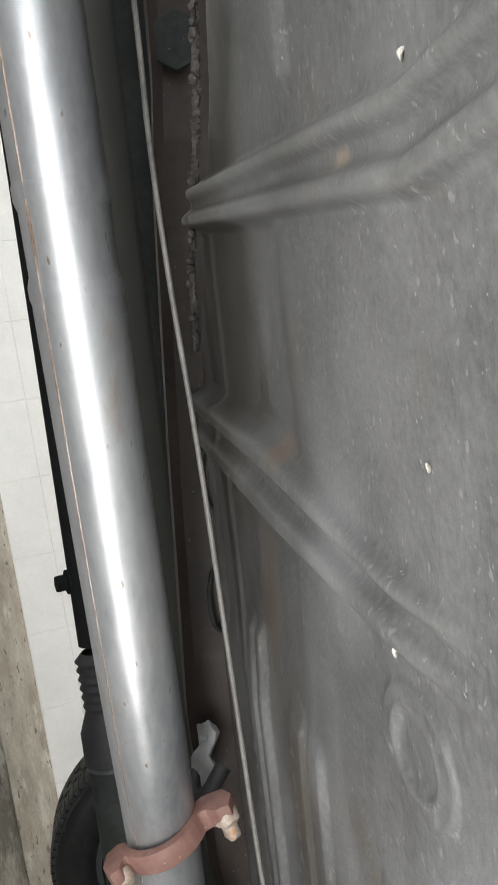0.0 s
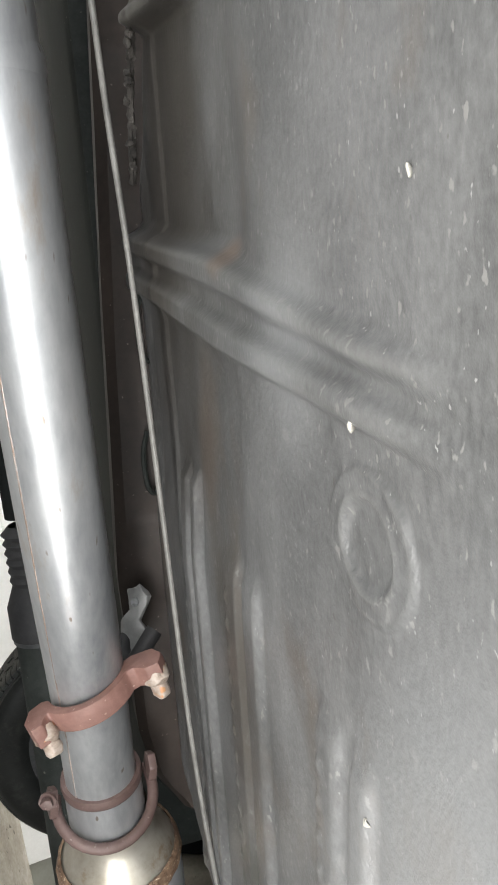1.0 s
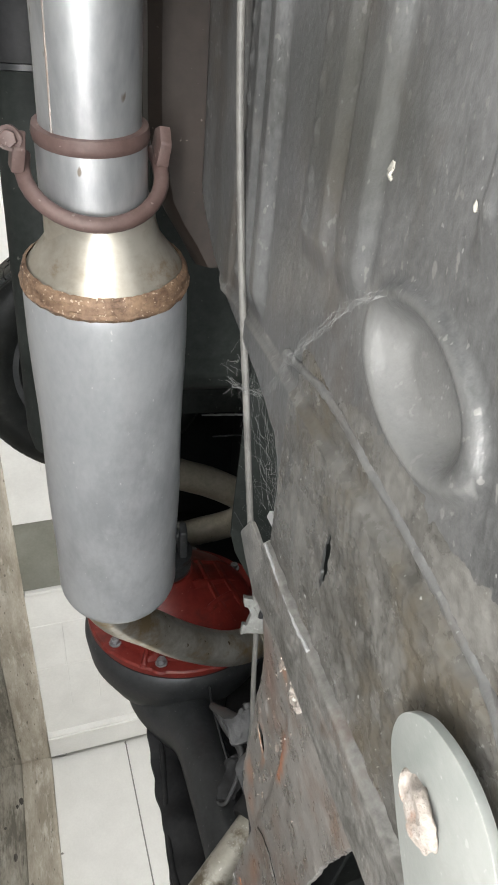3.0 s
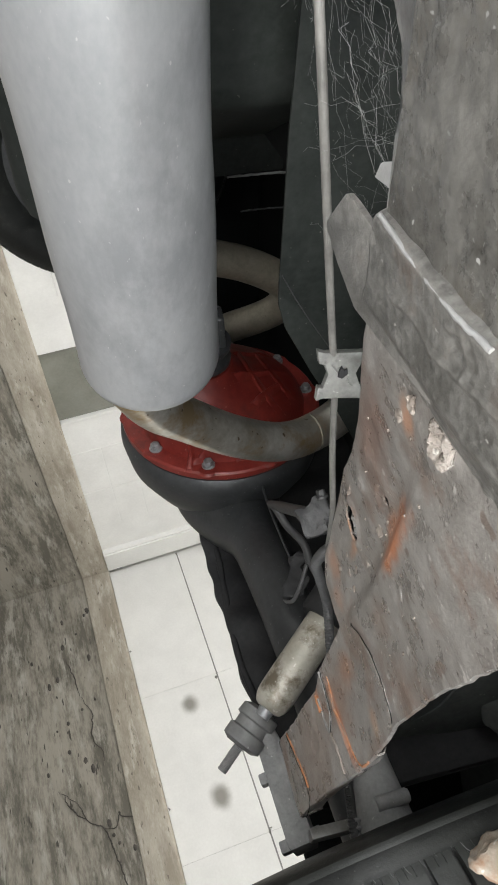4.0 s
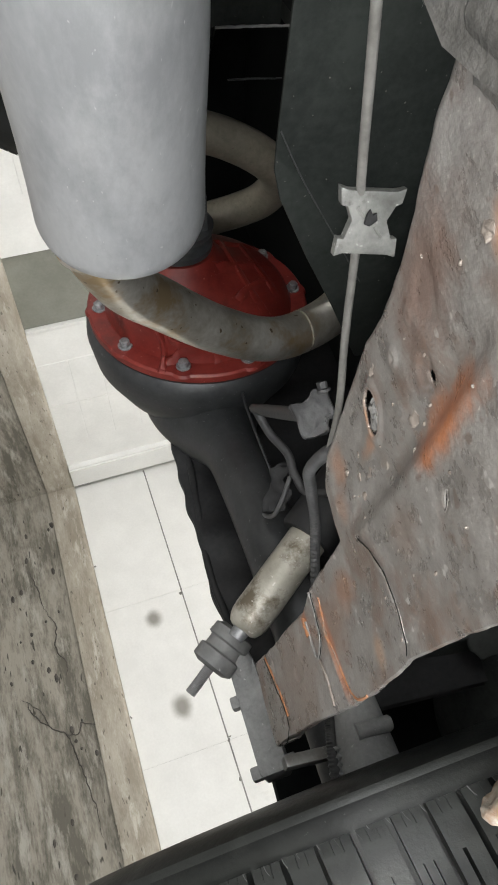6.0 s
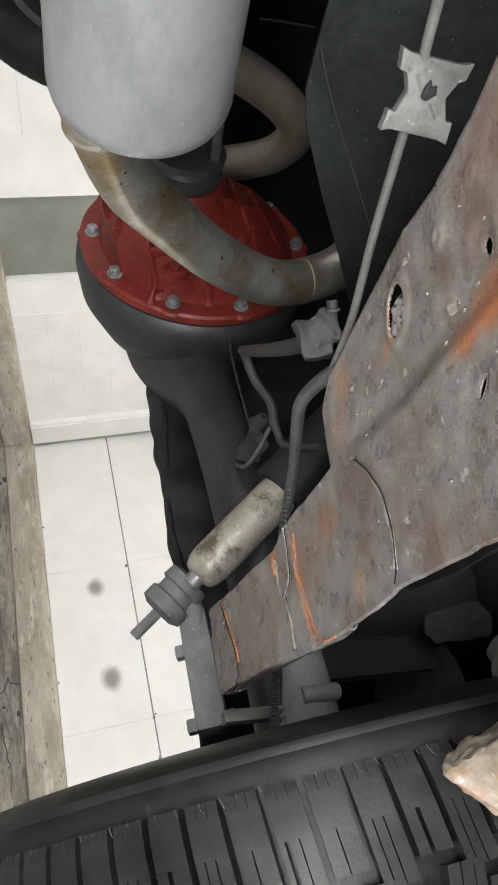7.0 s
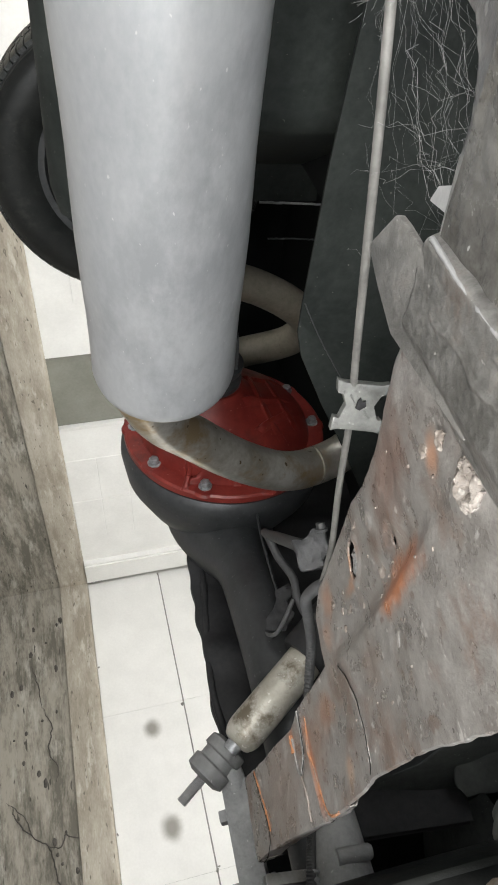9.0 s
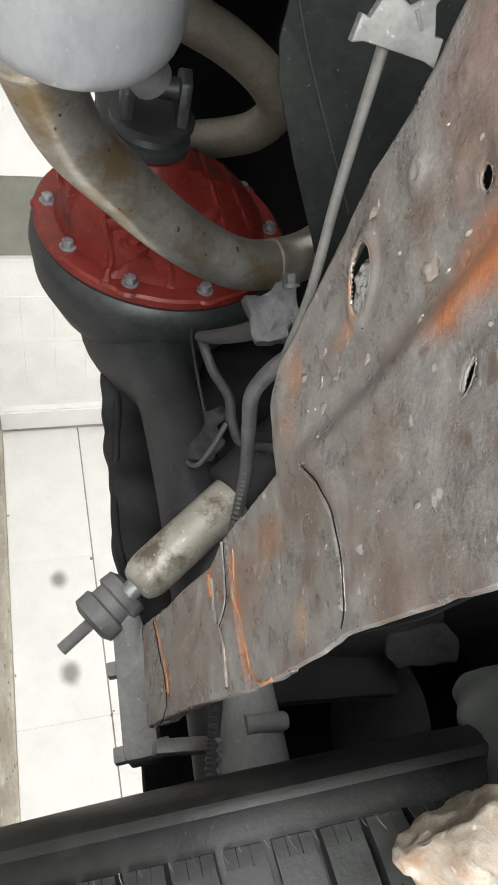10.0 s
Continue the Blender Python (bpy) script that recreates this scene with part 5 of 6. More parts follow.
# end cap plate and lipped lower edge
part("end_cap", slab([(0.457, 0.0), (0.530, 0.0), (0.534, 0.012), (0.532, 0.022), (0.460, 0.022)], 0.004, Matrix.Translation((0, -1.265, 1.551)) @ Matrix.Rotation(radians(90), 4, "X"), 0.001), M["arm"], arm)


def bead_on_arm(name, pts, r, mat, lift=0.001, label="", wild=0.25):
    path = spline([(x, y, 0) for x, y in pts], 8)
    path = [Vector((p.x, p.y, arm_z(p.x, p.y) - lift)) for p in path]
    return part(name, sweep(bmesh.new(), path, r, 8, ripple=lambda i, a: wild * noise.noise(Vector((i * 0.9, a, 3)))), mat, arm, label)


SEAM_A = [(0.4741, -0.9654), (0.459, -0.955), (0.4423, -0.9480), (0.430, -0.9485), (0.4177, -0.9520), (0.4090, -0.9585), (0.4042, -0.966)]
bead_on_arm("weld_seam", [(x, y - 0.0022) for x, y in SEAM_A[:-1]], 0.0018, M["arm"], -0.0006)
bead_on_arm("gap", SEAM_A, 0.00030, M["black"], 0.0008)
LOOP_A = [(0.5053, -1.0850), (0.490, -1.0885), (0.4776, -1.0925), (0.4695, -1.1000), (0.4660, -1.1085), (0.4700, -1.1130), (0.484, -1.1127), (0.4952, -1.1102)]
bead_on_arm("folded_tab", LOOP_A, 0.0012, M["rust"], 0.0006)
bead_on_arm("gap", [(x - 0.0012, y + 0.0012) for x, y in LOOP_A[:5]], 0.00032, M["black"], 0.0009)
bead_on_arm("rust_seam", [(0.4985, -1.1120), (0.491, -1.1128), (0.485, -1.1132)], 0.0019, M["orange"], 0.0011)
ORANGE_A = [(0.497, -1.0780), (0.484, -1.0830), (0.4711, -1.0845), (0.4471, -1.0804), (0.4298, -1.0772), (0.4215, -1.0715), (0.4180, -1.0625), (0.4160, -1.0520)]
bead_on_arm("rust_seam", ORANGE_A, 0.0010, M["orange"], -0.0003, "bright orange rusted weld", 0.8)
bead_on_arm("gap", [(0.4650, -1.1100), (0.4560, -1.1070), (0.4483, -1.1064), (0.440, -1.1085), (0.4318, -1.1116)], 0.0003, M["black"], 0.0009)
bead_on_arm("weld_seam", [(0.4645, -1.1085), (0.4555, -1.1055), (0.4483, -1.1050), (0.440, -1.1070), (0.4322, -1.1100)], 0.0010, M["weld_pale"], 0.0008)
END_A = [(0.520, -1.2267), (0.498, -1.2180), (0.4773, -1.2114), (0.4620, -1.2105), (0.4510, -1.2140), (0.4470, -1.2240), (0.4480, -1.2380)]
bead_on_arm("gap", END_A, 0.00035, M["black"], 0.0009)
bead_on_arm("rust_seam", [(x + 0.0004, y + 0.0018) for x, y in END_A[:4]], 0.0010, M["orange"], 0.0, "", 0.9)
# rolled lips of the holes, and the spongy pale filling of the large one
for hx, hy, ha, hb, turn in HOLES:
    c, s = math.cos(turn), math.sin(turn)
    ring = []
    for k in range(33):
        a = 2 * math.pi * k / 32
        u, v = ha * 1.06 * math.cos(a), hb * 1.06 * math.sin(a)
        x, y = hx + u * c + v * s, hy - u * s + v * c
        ring.append(Vector((x, y, arm_z(x, y) + 0.0004)))
    part("hole_lip", sweep(bmesh.new(), ring, 0.0005, 8), M["arm"], arm)
bm = bmesh.new()
bmesh.ops.create_icosphere(bm, subdivisions=4, radius=1)
bm.transform(Matrix.Translation((0.5030, -0.8945, 1.5855)) @ Matrix.Rotation(-0.34, 4, "Z") @ Matrix.Diagonal((0.0058, 0.0110, 0.0040, 1)))
part("filling", rough_up(rough_up(bm, 0.0016, 150), 0.0012, 420, 4), M["filler"], arm, "spongy pale filling in the hole")
# added black sheet, so that the arm's holes look dark inside
part("hole_shade_sheet", slab([(0.50, -1.0), (0.415, -1.0), (0.40, -0.95), (0.37, -0.80), (0.49, -0.80), (0.525, -0.92)], 0.003, Matrix.Translation((0, 0, 1.600)), 0.001), M["black"], arm)
# pale scale stuck to the steel
random.seed(11)
scale_spots = [(0.5048, -0.8639, 0.0036), (0.4636, -0.852, 0.0040), (0.489, -0.925, 0.0026), (0.497, -0.940, 0.0028), (0.487, -0.944, 0.0022), (0.478, -0.905, 0.0022), (0.510, -0.952, 0.0024), (0.437, -0.740, 0.0035), (0.505, -0.93, 0.0022)]
scale_spots += [(random.uniform(0.40, 0.52), random.uniform(-0.98, -0.72), random.uniform(0.0006, 0.0014)) for k in range(26)]
for sx, sy, sr in scale_spots:
    xi, xo, _ = station(sy)
    if not xo + 0.006 < sx < xi - 0.006 or any(in_hole(sx, sy, hole) < 1.4 for hole in HOLES):
        continue
    bm = bmesh.new()
    bmesh.ops.create_icosphere(bm, subdivisions=3 if sr > 0.002 else 2, radius=1)
    bm.transform(Matrix.Translation((sx, sy, arm_z(sx, sy))) @ Matrix.Diagonal((sr * random.uniform(0.7, 1.1), sr * random.uniform(0.9, 1.6), 0.0008, 1)))
    part("rust_scale", rough_up(bm, sr * 0.35, 330, sx), M["weld_pale"], arm)
b = bmesh.new()
bmesh.ops.create_icosphere(b, subdivisions=5, radius=1)
for v in b.verts:
    flat = math.hypot(v.co.x, v.co.y)
    v.co.z *= 0.35 + 0.65 * step(flat, 0.25, 0.60)
b.transform(Matrix.Translation((0.398, -0.7195, arm_z(0.398, -0.7195))) @ Matrix.Diagonal((0.0098, 0.0105, 0.0046, 1)))
part("crusted_bolt", rough_up(rough_up(rough_up(b, 0.0026, 120, 0.4), 0.0016, 320), 0.0009, 700), M["crust_pale"], arm, "bolt caked with pale crust", sharp=180)

# ---------------------------------------------------------------- dark side plate above the arm
plate = thing("side_plate", (0.84, -0.95, 1.64), "dark green-black steel side plate of the chassis", "chassis plate")
outline = [(-0.40, 1.655), (-0.648, 1.646), (-0.78, 1.637), (-0.93, 1.632), (-0.955, 1.632), (-0.985, 1.640), (-1.05, 1.672), (-1.12, 1.710), (-1.20, 1.75), (-1.20, 1.90), (-0.40, 1.90)]
bm = slab([(-y, z) for y, z in outline], 0.004, Matrix.Translation((0.84, 0, 0)) @ Matrix(((0, 0, 1, 0), (-1, 0, 0, 0), (0, 1, 0, 0), (0, 0, 0, 1))), 0.001)
part("web", bm, M["dark_plate"], plate)
part("edge_bead", sweep(bmesh.new(), spline([(0.838, -0.919, 1.634), (0.838, -0.950, 1.650), (0.838, -0.981, 1.668), (0.838, -1.035, 1.702), (0.838, -1.088, 1.735)], 6), 0.0007, 6), M["hose"], plate)

# dark body above everything; its near-black carries shade, rear and far sheets are added
body_top = thing("body_underside", (0.9, -0.5, 1.8), "black body underside above the exhaust and axle, with added closing sheets", "car body")
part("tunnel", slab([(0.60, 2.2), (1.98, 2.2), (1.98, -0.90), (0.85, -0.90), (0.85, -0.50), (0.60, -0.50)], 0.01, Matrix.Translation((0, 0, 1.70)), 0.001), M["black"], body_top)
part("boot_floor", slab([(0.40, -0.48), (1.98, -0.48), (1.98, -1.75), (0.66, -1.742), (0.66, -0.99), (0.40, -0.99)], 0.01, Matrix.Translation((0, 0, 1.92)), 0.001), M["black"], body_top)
part("arch_roof", rough_up(slab([(-0.6, -0.85), (0.72, -0.85), (0.72, -1.742), (-0.6, -1.742)], 0.01, Matrix.Translation((0, 0, 2.03)), 0.001), 0.004, 9), M["arch"], body_top)
part("arch_bulge", lathe([(0.0, 0.105), (0.012, 0.100), (0.026, 0.082), (0.032, 0.0)], (0.535, -1.665, 1.918), (0, 0.2, -1), 40), M["arch"], body_top)
part("cross_beam", block((1.25, 0.05, 0.09), Matrix.Translation((1.28, -0.99, 1.83)), 0.006), M["dark_plate"], body_top)
# thin tube in place of a glint on the beam
part("beam_edge_glint", tube([(1.312, -1.086, 1.708), (1.318, -1.089, 1.750), (1.320, -1.092, 1.792)], 0.0014, 8, ripple=lambda i, a: 0.8 * noise.noise(Vector((i * 1.1, a, 0)))), M["axle"], body_top)
part("rear_closing_sheet", block((2.62, 0.030, 0.62), Matrix.Translation((0.69, -1.758, 1.92)), 0.002), M["black"], body_top)
part("far_closing_sheet", block((0.05, 4.1, 0.40), Matrix.Translation((2.000, 0.25, 1.78)), 0.002), M["black"], body_top)
part("near_arch", block((0.012, 0.9, 0.30), Matrix.Translation((0.10, -1.30, 1.90)), 0.002), M["arch"], body_top)
part("inner_arch", slab([(-0.99, 1.66), (-1.10, 1.655), (-1.25, 1.665), (-1.42, 1.69), (-1.58, 1.72), (-1.738, 1.74), (-1.738, 2.028), (-0.99, 2.028)], 0.006, Matrix.Translation((0.60, 0, 0)) @ Matrix(((0, 0, 1, 0), (1, 0, 0, 0), (0, 1, 0, 0), (0, 0, 0, 1))), 0.001), M["arch"], body_top)
part("arch_swelling", lathe([(0.0, 0.11), (0.02, 0.105), (0.035, 0.09), (0.04, 0.0)], (0.60, -1.44, 1.80), (-1, 0.1, -0.1), 40), M["arch"], body_top)
stay = slab([(-0.034, -0.012), (-0.020, -0.024), (0.012, -0.020), (0.035, -0.026), (0.042, -0.004), (0.034, 0.014), (0.008, 0.022), (-0.012, 0.030), (-0.032, 0.016)], 0.008, frame_on((0.553, -1.40, 1.858), (-0.6, 0.75, -0.3), (0, 0.2, 1)), 0.003)
bmesh.ops.triangulate(stay, faces=stay.faces[:])
bmesh.ops.subdivide_edges(stay, edges=stay.edges[:], cuts=2, use_grid_fill=True)
part("arch_stay", rough_up(rough_up(stay, 0.010, 28), 0.003, 110), M["arch"], body_top, sharp=180)
tank = thing("fuel_tank", (1.25, -0.3, 1.6), "black painted fuel tank above the propeller shaft", "fuel tank")
part("shell", slab([(0.88, 1.8), (1.80, 1.8), (1.80, -0.86), (1.72, -0.90), (1.14, -0.90), (0.88, -0.77)], 0.182, Matrix.Translation((0, 0, 1.528)), 0.02), M["dark_plate"], tank)
part("seam", sweep(bmesh.new(), [Vector((1.15, -0.904, 1.62)), Vector((1.72, -0.904, 1.62))], 0.005, 8), M["dark_plate"], tank)
# grey tube that draws the glint along the strap's edge
part("strap_edge_glint", tube([(1.170, -0.962, 1.655), (1.166, -0.961, 1.700), (1.160, -0.960, 1.745)], 0.0016, 8, ripple=lambda i, a: 0.9 * noise.noise(Vector((i * 1.1, a, 0)))), M["grey_tube"], tank)
part("strap", block((0.03, 0.070, 0.15), Matrix.Translation((1.2, -0.932, 1.665)), 0.002), M["dark_plate"], tank)

# ---------------------------------------------------------------- cable and its clips
cable = thing("brake_cable", (0.55, -0.4, 1.555), "thin grey sheathed brake cable held by plastic clips", "cable")
CABLE = [(0.575, 0.70, 1.520), (0.575, 0.32, 1.520), (0.575, 0.209, 1.519), (0.575, 0.098, 1.522), (0.574, -0.04, 1.529), (0.572, -0.23, 1.535), (0.568, -0.40, 1.540), (0.558, -0.52, 1.547), (0.550, -0.636, 1.558), (0.552, -0.72, 1.568), (0.564, -0.79, 1.580), (0.567, -0.83, 1.586), (0.560, -0.89, 1.587), (0.551, -0.94, 1.588), (0.547, -0.975, 1.586)]
sheath = part("sheath", tube(CABLE, 0.0023, 14, 10), M["cable"], cable)
LOWER = [(0.515, -0.940, 1.594), (0.545, -0.975, 1.588), (0.580, -1.04, 1.592), (0.602, -1.10, 1.607), (0.612, -1.17, 1.623), (0.585, -1.235, 1.623), (0.50, -1.295, 1.612), (0.48, -1.30, 1.610), (0.445, -1.305, 1.603), (0.39, -1.315, 1.596)]
part("lower_sheath", tube(LOWER, 0.0046, 12, 28, ripple=lambda i, a: 0.34 * (i % 2) * max(math.cos(a), 0)), M["ribbon"], cable)


def ribbed(k):
    return 0.0058 + 0.0011 * math.sin(k * 2 * math.pi * 9)


part("ribbed_boot", tube([(0.455, -1.305, 1.606), (0.43, -1.31, 1.602), (0.395, -1.315, 1.596)], ribbed, 16, 24), M["dusty_grey"], cable, "ribbed rubber sleeve")
CLIP_TURN = 5
clip_frame = frame_on((0.5655, -0.826, 1.588), (-0.95, 0.28, -0.1), (0.0, -0.18, 1.0))
clip_frame = clip_frame @ Matrix.Translation((0, 0.003, 0)) @ Matrix.Rotation(radians(CLIP_TURN), 4, "Z") @ Matrix.Diagonal((0.72, 0.92, 1, 1))
clip_outline = [(0.0230, 0.0180), (0.0160, 0.0165), (-0.0160, 0.0165), (-0.0230, 0.0180), (-0.0210, 0.0090), (-0.0160, 0.0080), (-0.0122, 0.0010), (-0.0165, -0.0085), (-0.0210, -0.0080), (-0.0220, -0.0180), (-0.0160, -0.0165),
             (0.0160, -0.0165), (0.0220, -0.0180), (0.0210, -0.0080), (0.0165, -0.0085), (0.0118, 0.0010), (0.0165, 0.0085), (0.0210, 0.0100)]
clip_bm = slab(clip_outline, 0.0065, clip_frame, 0.0010)
clip = part("clip", rough_up(clip_bm, 0.0006, 120), M["clip"], cable, "pale plastic cable clip")
for x0, y0, x1, y1 in ((-0.010, 0.0085, -0.0035, 0.0020), (0.0095, -0.0075, 0.0035, -0.0020)):
    path = [clip_frame @ Vector((x0 + (x1 - x0) * k / 4, y0 + (y1 - y0) * k / 4, 0.0062)) for k in range(5)]
    part("web", sweep(bmesh.new(), path, 0.0009, 8), M["clip"], clip)
# black piece laid on the clip to stand for its shaded hole
part("clip_hole_shade", slab([(-0.0048, -0.003), (-0.001, -0.0042), (0.0042, -0.001), (0.0030, 0.0030), (0.0005, 0.0018), (-0.0016, 0.0048), (-0.0036, 0.002)], 0.002, clip_frame @ Matrix.Translation((0, 0.003, 0.0072)), 0.0006), M["rubber"], clip)

# union block, brake hose and sensor wire
brake = thing("brake_hose", (0.62, -1.05, 1.59), "dusty grey brake union block with a bent hose", "brake hose")
um = frame_on((0.583, -0.98, 1.588), (-0.5, 0.75, -0.25), (0.1, 0.3, 1.0))
def crumpled(bm, cuts, *rounds):
    """A finely divided copy of a plain block, dented and pitted at several scales."""
    bmesh.ops.triangulate(bm, faces=bm.faces[:])
    bmesh.ops.subdivide_edges(bm, edges=bm.edges[:], cuts=cuts, use_grid_fill=True)
    for amount, size in rounds:
        bm = rough_up(bm, amount, size)
    return bm


part("union_block", crumpled(slab([(-0.013, -0.015), (0.004, -0.017), (0.006, -0.010), (0.012, -0.011), (0.014, 0.012), (0.004, 0.014), (-0.004, 0.009), (-0.014, 0.010)], 0.014, um @ Matrix.Translation((0, 0, -0.010)), 0.002), 4, (0.003, 70), (0.0012, 260)), M["hose"], brake)
part("union_nut", rough_up(bolt_head(um @ Vector((0.011, 0.010, 0.002)), um.to_3x3() @ Vector((0.2, 1, 0.3)), 0.0036, 0.005), 0.0006, 200), M["hose"], brake)
part("hose", tube([(0.588, -0.988, 1.592), (0.65, -1.06, 1.605), (0.73, -1.145, 1.612), (0.780, -1.195, 1.612), (0.792, -1.212, 1.618), (0.772, -1.232, 1.630), (0.742, -1.235, 1.642), (0.720, -1.245, 1.643)], lambda k: 0.0064 - 0.0016 * step(k, 0.55, 0.72), 16, 10), M["hose"], brake)
part("hose_end", tube([(0.725, -1.242, 1.643), (0.700, -1.25, 1.65), (0.680, -1.23, 1.665), (0.665, -1.21, 1.672)], 0.0045, 12, 8), M["hose"], brake)
tm = frame_on((0.728, -1.275, 1.632), (-0.3, 0.9, -0.2), (-0.4, 0.1, 0.9))
part("tab", crumpled(slab([(-0.016, -0.03), (0.010, -0.026), (0.013, -0.004), (0.006, 0.008), (0.012, 0.022), (0.0, 0.032), (-0.014, 0.020), (-0.010, 0.0)], 0.004, tm, 0.001), 5, (0.007, 45), (0.002, 190)), M["rubber"], brake)
part("wire_loop", tube([(0.722, -1.25, 1.640), (0.705, -1.262, 1.628), (0.700, -1.285, 1.618), (0.712, -1.300, 1.612), (0.728, -1.298, 1.618)], 0.0026, 10, 10), M["ribbon"], brake)

# ---------------------------------------------------------------- pale lifting lug beside the pan
lug = thing("lifting_lug", (0.28, -0.62, 1.545), "pale coated steel lug with a crust of flaking rust", "lug")
rounded = spline([(x, y, 0) for x, y in ((0.2595, -0.6442), (0.2713, -0.6307), (0.2775, -0.6222), (0.2836, -0.6135), (0.2865, -0.6060), (0.2858, -0.5975), (0.2825, -0.5910), (0.2780, -0.5862), (0.2708, -0.5812), (0.2586, -0.5780), (0.2474, -0.5786), (0.2378, -0.5824), (0.2296, -0.5895))], 5)
tongue = [(p.x, p.y) for p in rounded] + [(0.20, -0.615), (0.20, -0.672)]
part("spacer", slab([(0.21, -0.64), (0.255, -0.63), (0.255, -0.60), (0.21, -0.60)], 0.012, Matrix.Translation((0, 0, 1.5425)), 0.001), M["pale"], lug)
part("tongue", slab(tongue, 0.0035, Matrix.Translation((0, 0, 1.541)), 0.002), M["pale"], lug)
bm = bmesh.new()
bmesh.ops.create_icosphere(bm, subdivisions=4, radius=1)
bm.transform(Matrix.Translation((0.2625, -0.6118, 1.5410)) @ Matrix.Diagonal((0.0115, 0.0120, 0.0028, 1)))
part("rust_crust", rough_up(rough_up(bm, 0.0042, 80), 0.0011, 260, 2), M["crust_pale"], lug, "crust of flaking rust")

stub = thing("corroded_bracket", (0.37, -1.12, 1.70), "heavily corroded bracket inside the wheel arch", "bracket")
bm = bmesh.new()
bmesh.ops.create_icosphere(bm, subdivisions=5, radius=1)
bm.transform(Matrix.Translation((0.337, -1.047, 1.657)) @ Matrix.Rotation(0.5, 4, "Z") @ Matrix.Diagonal((0.022, 0.034, 0.040, 1)))
bm = rough_up(rough_up(rough_up(bm, 0.010, 34), 0.0036, 100, 3), 0.0012, 300, 8)
part("crust", bm, M["lump"], stub, "crust of flaking rust", sharp=180)
bm = bmesh.new()
for p in ((0.4427, -1.167, 1.7315), (0.397, -1.1475, 1.726), (0.363, -1.084, 1.689), (0.348, -1.050, 1.690), (0.350, -1.000, 1.700), (0.370, -1.000, 1.740), (0.412, -1.065, 1.765), (0.450, -1.140, 1.778), (0.445, -1.190, 1.762), (0.390, -1.160, 1.760)):
    bm.verts.new(p)
bmesh.ops.convex_hull(bm, input=bm.verts[:])
bmesh.ops.triangulate(bm, faces=bm.faces[:])
bmesh.ops.subdivide_edges(bm, edges=bm.edges[:], cuts=9, use_grid_fill=True)
for k in range(9):
    bmesh.ops.smooth_vert(bm, verts=bm.verts[:], factor=0.5, use_axis_x=True, use_axis_y=True, use_axis_z=True)
part("plate", rough_up(rough_up(bm, 0.005, 40), 0.0014, 160), M["pale"], stub, "pale rough corroded plate", sharp=180)

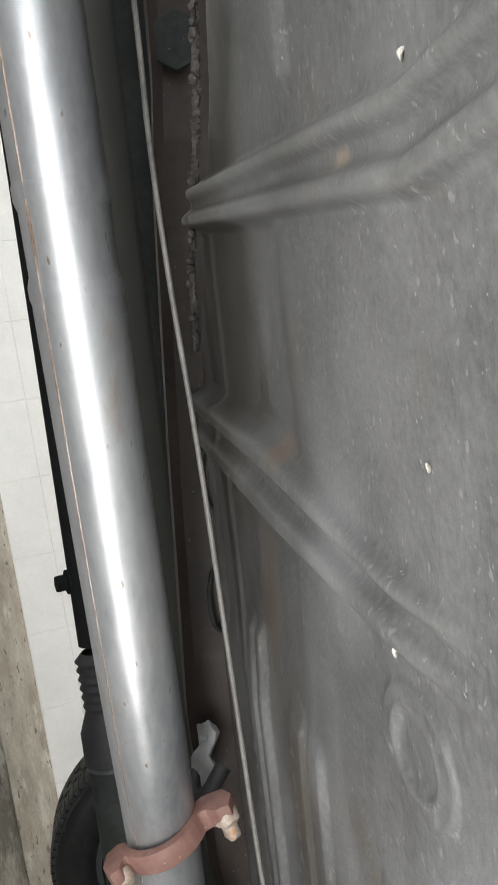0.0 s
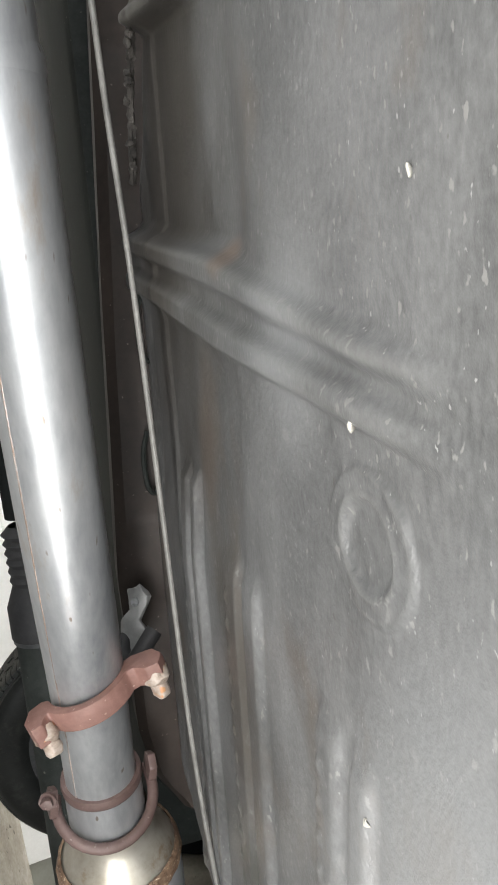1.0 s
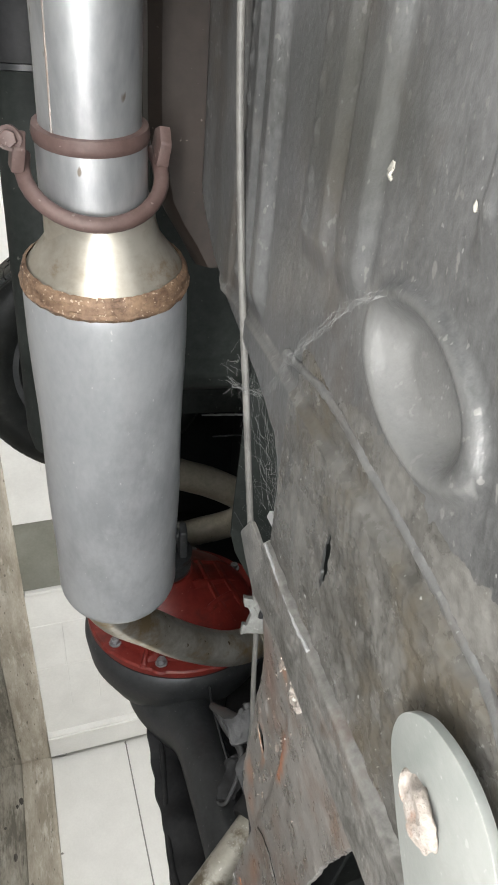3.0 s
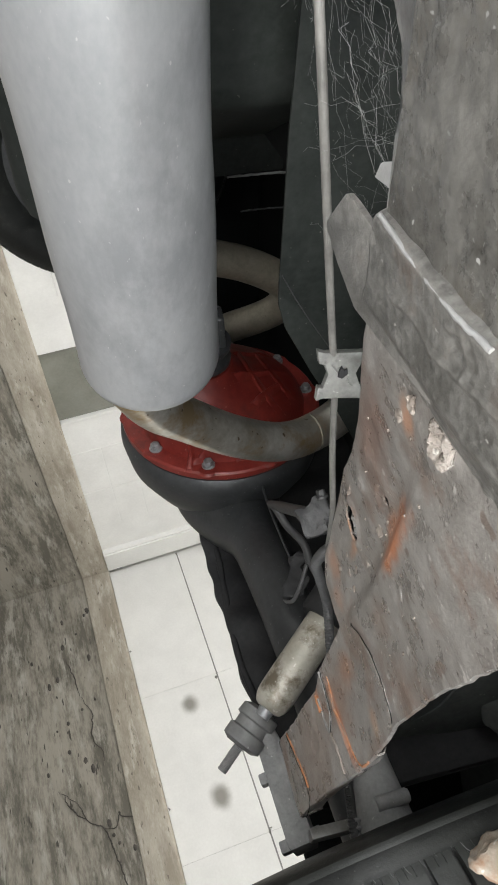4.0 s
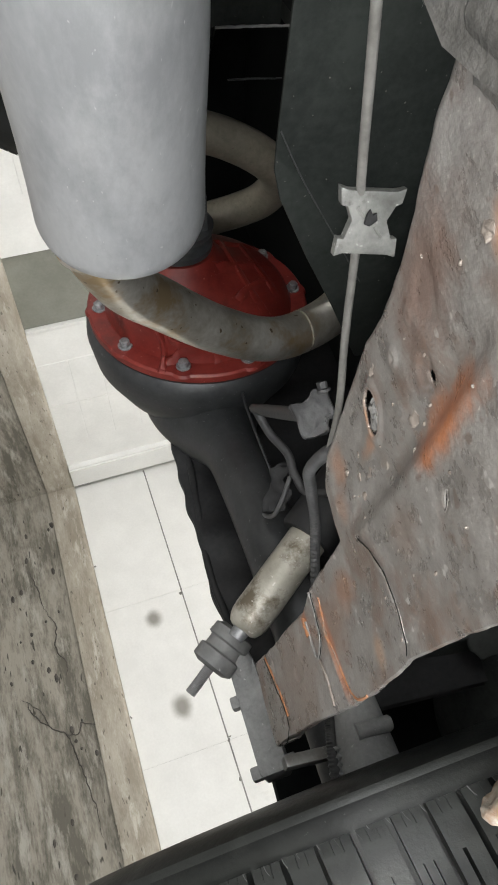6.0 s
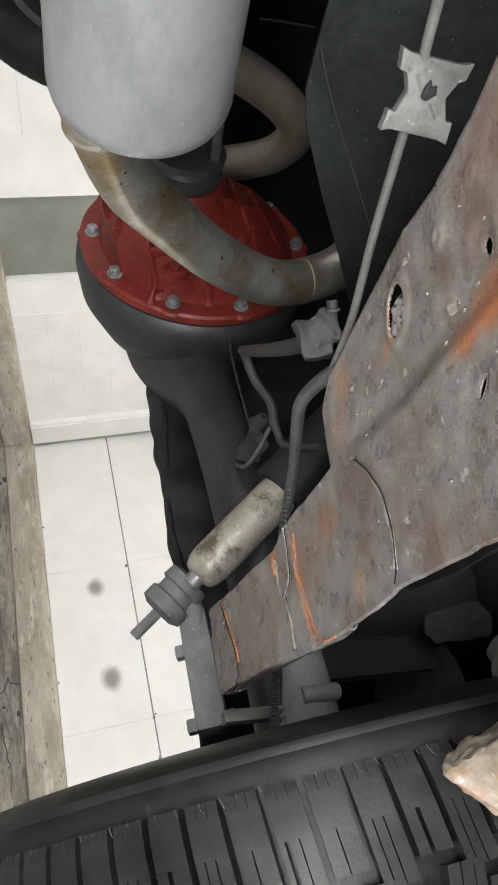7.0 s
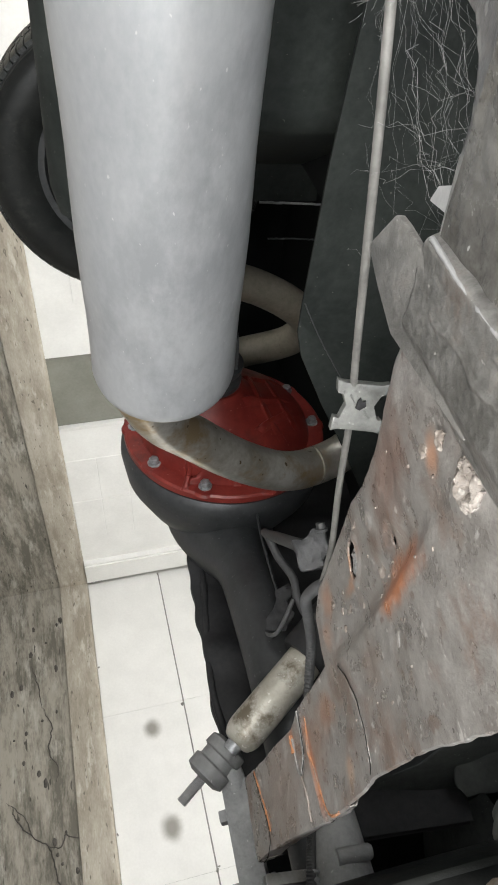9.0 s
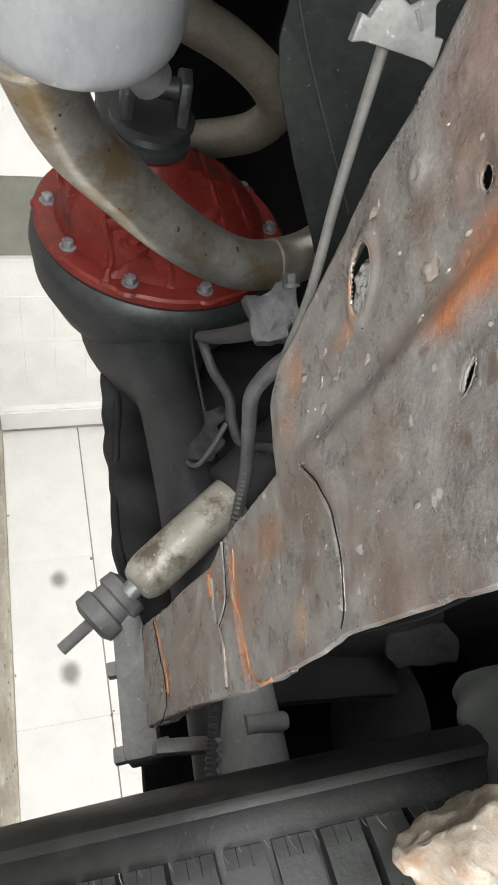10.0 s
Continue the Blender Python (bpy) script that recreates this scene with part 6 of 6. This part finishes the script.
# ---------------------------------------------------------------- wheels
def wheel(base, inner_x, outward, radius, width, label, group, turned=Matrix.Identity(4)):
    """A tyre with block tread on a dark steel rim; its axis runs along x."""
    cx, cy, cz = base
    o = Vector((inner_x, cy, cz))
    w = thing("wheel", base, label, "wheel", group, frame_of=CAR @ Matrix.Translation(o) @ turned @ Matrix.Translation(-o))
    ax = (outward, 0, 0)
    r = radius
    prof = [(0.020, r * 0.60), (0.004, r * 0.66), (-0.006, r * 0.78), (-0.004, r * 0.88), (0.004, r * 0.935), (0.0055, r * 0.938), (0.007, r * 0.947), (0.014, r * 0.957), (0.024, r * 0.962), (0.034, r * 0.962)]
    n = 8
    for k in range(n + 1):
        s = 0.034 + (width - 0.068) * k / n
        prof.append((s, r * (0.962 + 0.004 * math.sin(math.pi * k / n))))
    prof += [(width - 0.020, r * 0.962), (width - 0.008, r * 0.945), (width + 0.004, r * 0.88), (width + 0.006, r * 0.78), (width - 0.004, r * 0.66), (width - 0.02, r * 0.60)]
    tyre = part("tyre", lathe(prof, o, ax, 96, close=True), M["tyre"], w)
    # tread: blocks with nicked shoulders, plain tops and fine sipes towards the zigzag grooves
    tread = bmesh.new()
    count = 92
    da = 2 * math.pi / count

    def cut(s0, s1, a0, a1, skew, deep=0.955):
        vs = []
        for rr in (deep, 1.0):
            for k in range(5):
                s = s0 + (s1 - s0) * k / 4
                for a in (a0, a1):
                    edge = abs((s - width / 2) / (width / 2))
                    rad = r * (rr + 0.004 - 0.062 * (max(edge - 0.45, 0) / 0.55) ** 2.3)
                    turn = a + skew * (s - width / 2)
                    vs.append(tread.verts.new(o + Vector((outward * s, rad * math.cos(turn), rad * math.sin(turn)))))
        top = vs[10:]
        for k in range(4):
            tread.faces.new((top[2 * k], top[2 * k + 1], top[2 * k + 3], top[2 * k + 2]))
            for e in (0, 1):
                tread.faces.new((vs[2 * k + e], vs[2 * k + 2 + e], top[2 * k + 2 + e], top[2 * k + e]))
        tread.faces.new((vs[0], vs[1], top[1], top[0]))
        tread.faces.new((vs[8], vs[9], top[9], top[8]))

    for q in range(count):
        jag = 0.005 * ((q % 2) * 2 - 1)
        for side in (0, 1):
            def at(s):
                return s if side == 0 else width - s
            lo, hi = q * da + 0.15 * da, (q + 1) * da - 0.02 * da
            # nicked shoulder edge
            for n_ in range(3):
                u0, u1 = lo + (hi - lo) * n_ / 3, lo + (hi - lo) * (n_ + 1) / 3 - 0.012 * da
                cut(at(0.028), at(0.036), u0, u1, 0.28 * (1 - 2 * side))
            cut(at(0.036), at(0.056), lo, hi, 0.28 * (1 - 2 * side))
            marks = (0.0, 0.30, 0.62, 1.0) if q % 2 else (0.0, 0.47, 1.0)
            for m_, (k0, k1) in enumerate(zip(marks, marks[1:])):
                gap = 0.11 if q % 3 == 0 and m_ == 0 else 0.035
                cut(at(0.056), at(0.083 + jag), lo + (hi - lo) * k0, lo + (hi - lo) * k1 - (gap * da if k1 < 1 else 0), 0.28 * (1 - 2 * side))
        for k0, k1 in ((0.0, 0.30), (0.33, 0.62), (0.65, 0.90)):
            cut(0.090 + jag, width - 0.090 + jag, (q + 0.4 + k0) * da, (q + 0.4 + k1) * da, -0.6)
    part("tread", tread, M["tyre"], tyre, "worn block tread with sipes", sharp=38)
    # pale worn nicks along both shoulders
    nicks = bmesh.new()
    random.seed(23)
    for q in range(count * 2):
        a0 = (q + random.uniform(-0.3, 0.3)) * da / 2
        for side in (0, 1):
            run = random.uniform(0.002, 0.007)
            pts = []
            for k in range(4):
                s = 0.0275 + run * k / 3
                edge = abs((s - width / 2) / (width / 2))
                rad = r * (1.004 - 0.062 * (max(edge - 0.45, 0) / 0.55) ** 2.3) - 0.0001
                s = s if side == 0 else width - s
                turn = a0 + (1 - 2 * side) * (0.28 * (s - width / 2) + 1.0 * run * (k / 3) ** 2)
                pts.append(o + Vector((outward * s, rad * math.cos(turn), rad * math.sin(turn))))
            sweep(nicks, pts, random.choice((0.00015, 0.0002, 0.0003)), 4)
    part("worn_nick", nicks, M["grey_tube"], tyre, "pale worn nicks", kind="stuff")
    part("shoulder_line", lathe([(0.010, r * 0.945), (0.008, r * 0.9525), (0.011, r * 0.957), (0.016, r * 0.955)], o, ax, 96, close=True), M["tyre"], tyre)
    part("rim", lathe([(0.018, r * 0.62), (0.010, r * 0.63), (0.012, r * 0.585), (0.05, r * 0.55), (width * 0.6, r * 0.53), (width * 0.62, 0.0)], o, ax, 64), M["axle"], w, "dark steel rim")
    part("backing_plate", lathe([(0.030, 0.0), (0.030, r * 0.42), (0.045, r * 0.43), (0.060, r * 0.40), (0.060, 0.0)], o, ax, 48), M["black"], w)
    return w


wheel((0.34, -1.41, 1.645), 0.4325, -1, 0.335, 0.21, "near rear wheel with a worn black block-tread tyre", "rear wheels",
      Matrix.Rotation(radians(7.5), 4, "Z") @ Matrix.Rotation(radians(4.6), 4, "Y"))
wheel((1.93, -1.19, 1.51), 1.84, 1, 0.315, 0.21, "far rear wheel with a worn black block-tread tyre", "rear wheels")

# ---------------------------------------------------------------- cobwebs
webs = thing("cobweb", (0.51, -0.62, 1.56), "grey dusty cobweb strands under the car", "cobweb", kind="stuff")
bm = bmesh.new()
random.seed(7)


def strand(a, b, r, sag=0.004, wob=0.002):
    a, b = Vector(a), Vector(b)
    n = 9
    pts = []
    for k in range(n + 1):
        t = k / n
        p = a.lerp(b, t) + Vector((0, 0, -sag * 4 * t * (1 - t)))
        p += noise.noise_vector(p * 120) * wob
        pts.append(p)
    sweep(bm, pts, r, 4, caps=False)


# thick rope of dust from the pan corner to the cable
rope = [(0.573, -0.614, 1.549), (0.522, -0.598, 1.549), (0.478, -0.576, 1.549), (0.4554, -0.550, 1.549), (0.4317, -0.530, 1.549), (0.4008, -0.507, 1.548), (0.382, -0.494, 1.548), (0.365, -0.486, 1.548)]
for k in range(9):
    off = Vector((random.uniform(-1, 1), random.uniform(-1, 1), random.uniform(-1, 1))) * 0.0018
    sweep(bm, [p + off + noise.noise_vector(p * 150 + off * 900) * 0.0025 for p in spline(rope, 6)], 0.000065, 4, caps=False)
for k in range(36):
    y = random.uniform(-0.605, -0.70)
    a = (0.459 + random.uniform(0, 0.010), y, 1.558 + random.uniform(-0.002, 0.012))
    b = (0.552 + random.uniform(-0.03, 0.05), y + random.uniform(-0.06, 0.03), 1.568 + random.uniform(-0.008, 0.03))
    strand(a, b, random.choice((0.000025, 0.00003, 0.00004, 0.00007)), 0.004, 0.006)
for k in range(22):
    a = (random.uniform(0.475, 0.56), -0.598, 1.558 + random.uniform(-0.004, 0.006))
    b = (a[0] + random.uniform(-0.04, 0.03), random.uniform(-0.63, -0.71), 1.572 + random.uniform(-0.01, 0.02))
    strand(a, b, random.choice((0.000025, 0.000035, 0.00005)), 0.004, 0.006)
# clots of dust caught on the cable
for k in range(34):
    c = Vector((0.556 + random.gauss(0, 0.010), -0.606 + random.gauss(0, 0.008), 1.5535 + random.gauss(0, 0.004)))
    strand(c, c + Vector((random.gauss(0, 0.005), random.gauss(0, 0.006), random.gauss(0, 0.005))), 0.00006, 0.0, 0.003)
part("strands", bm, M["web"], webs, kind="stuff")
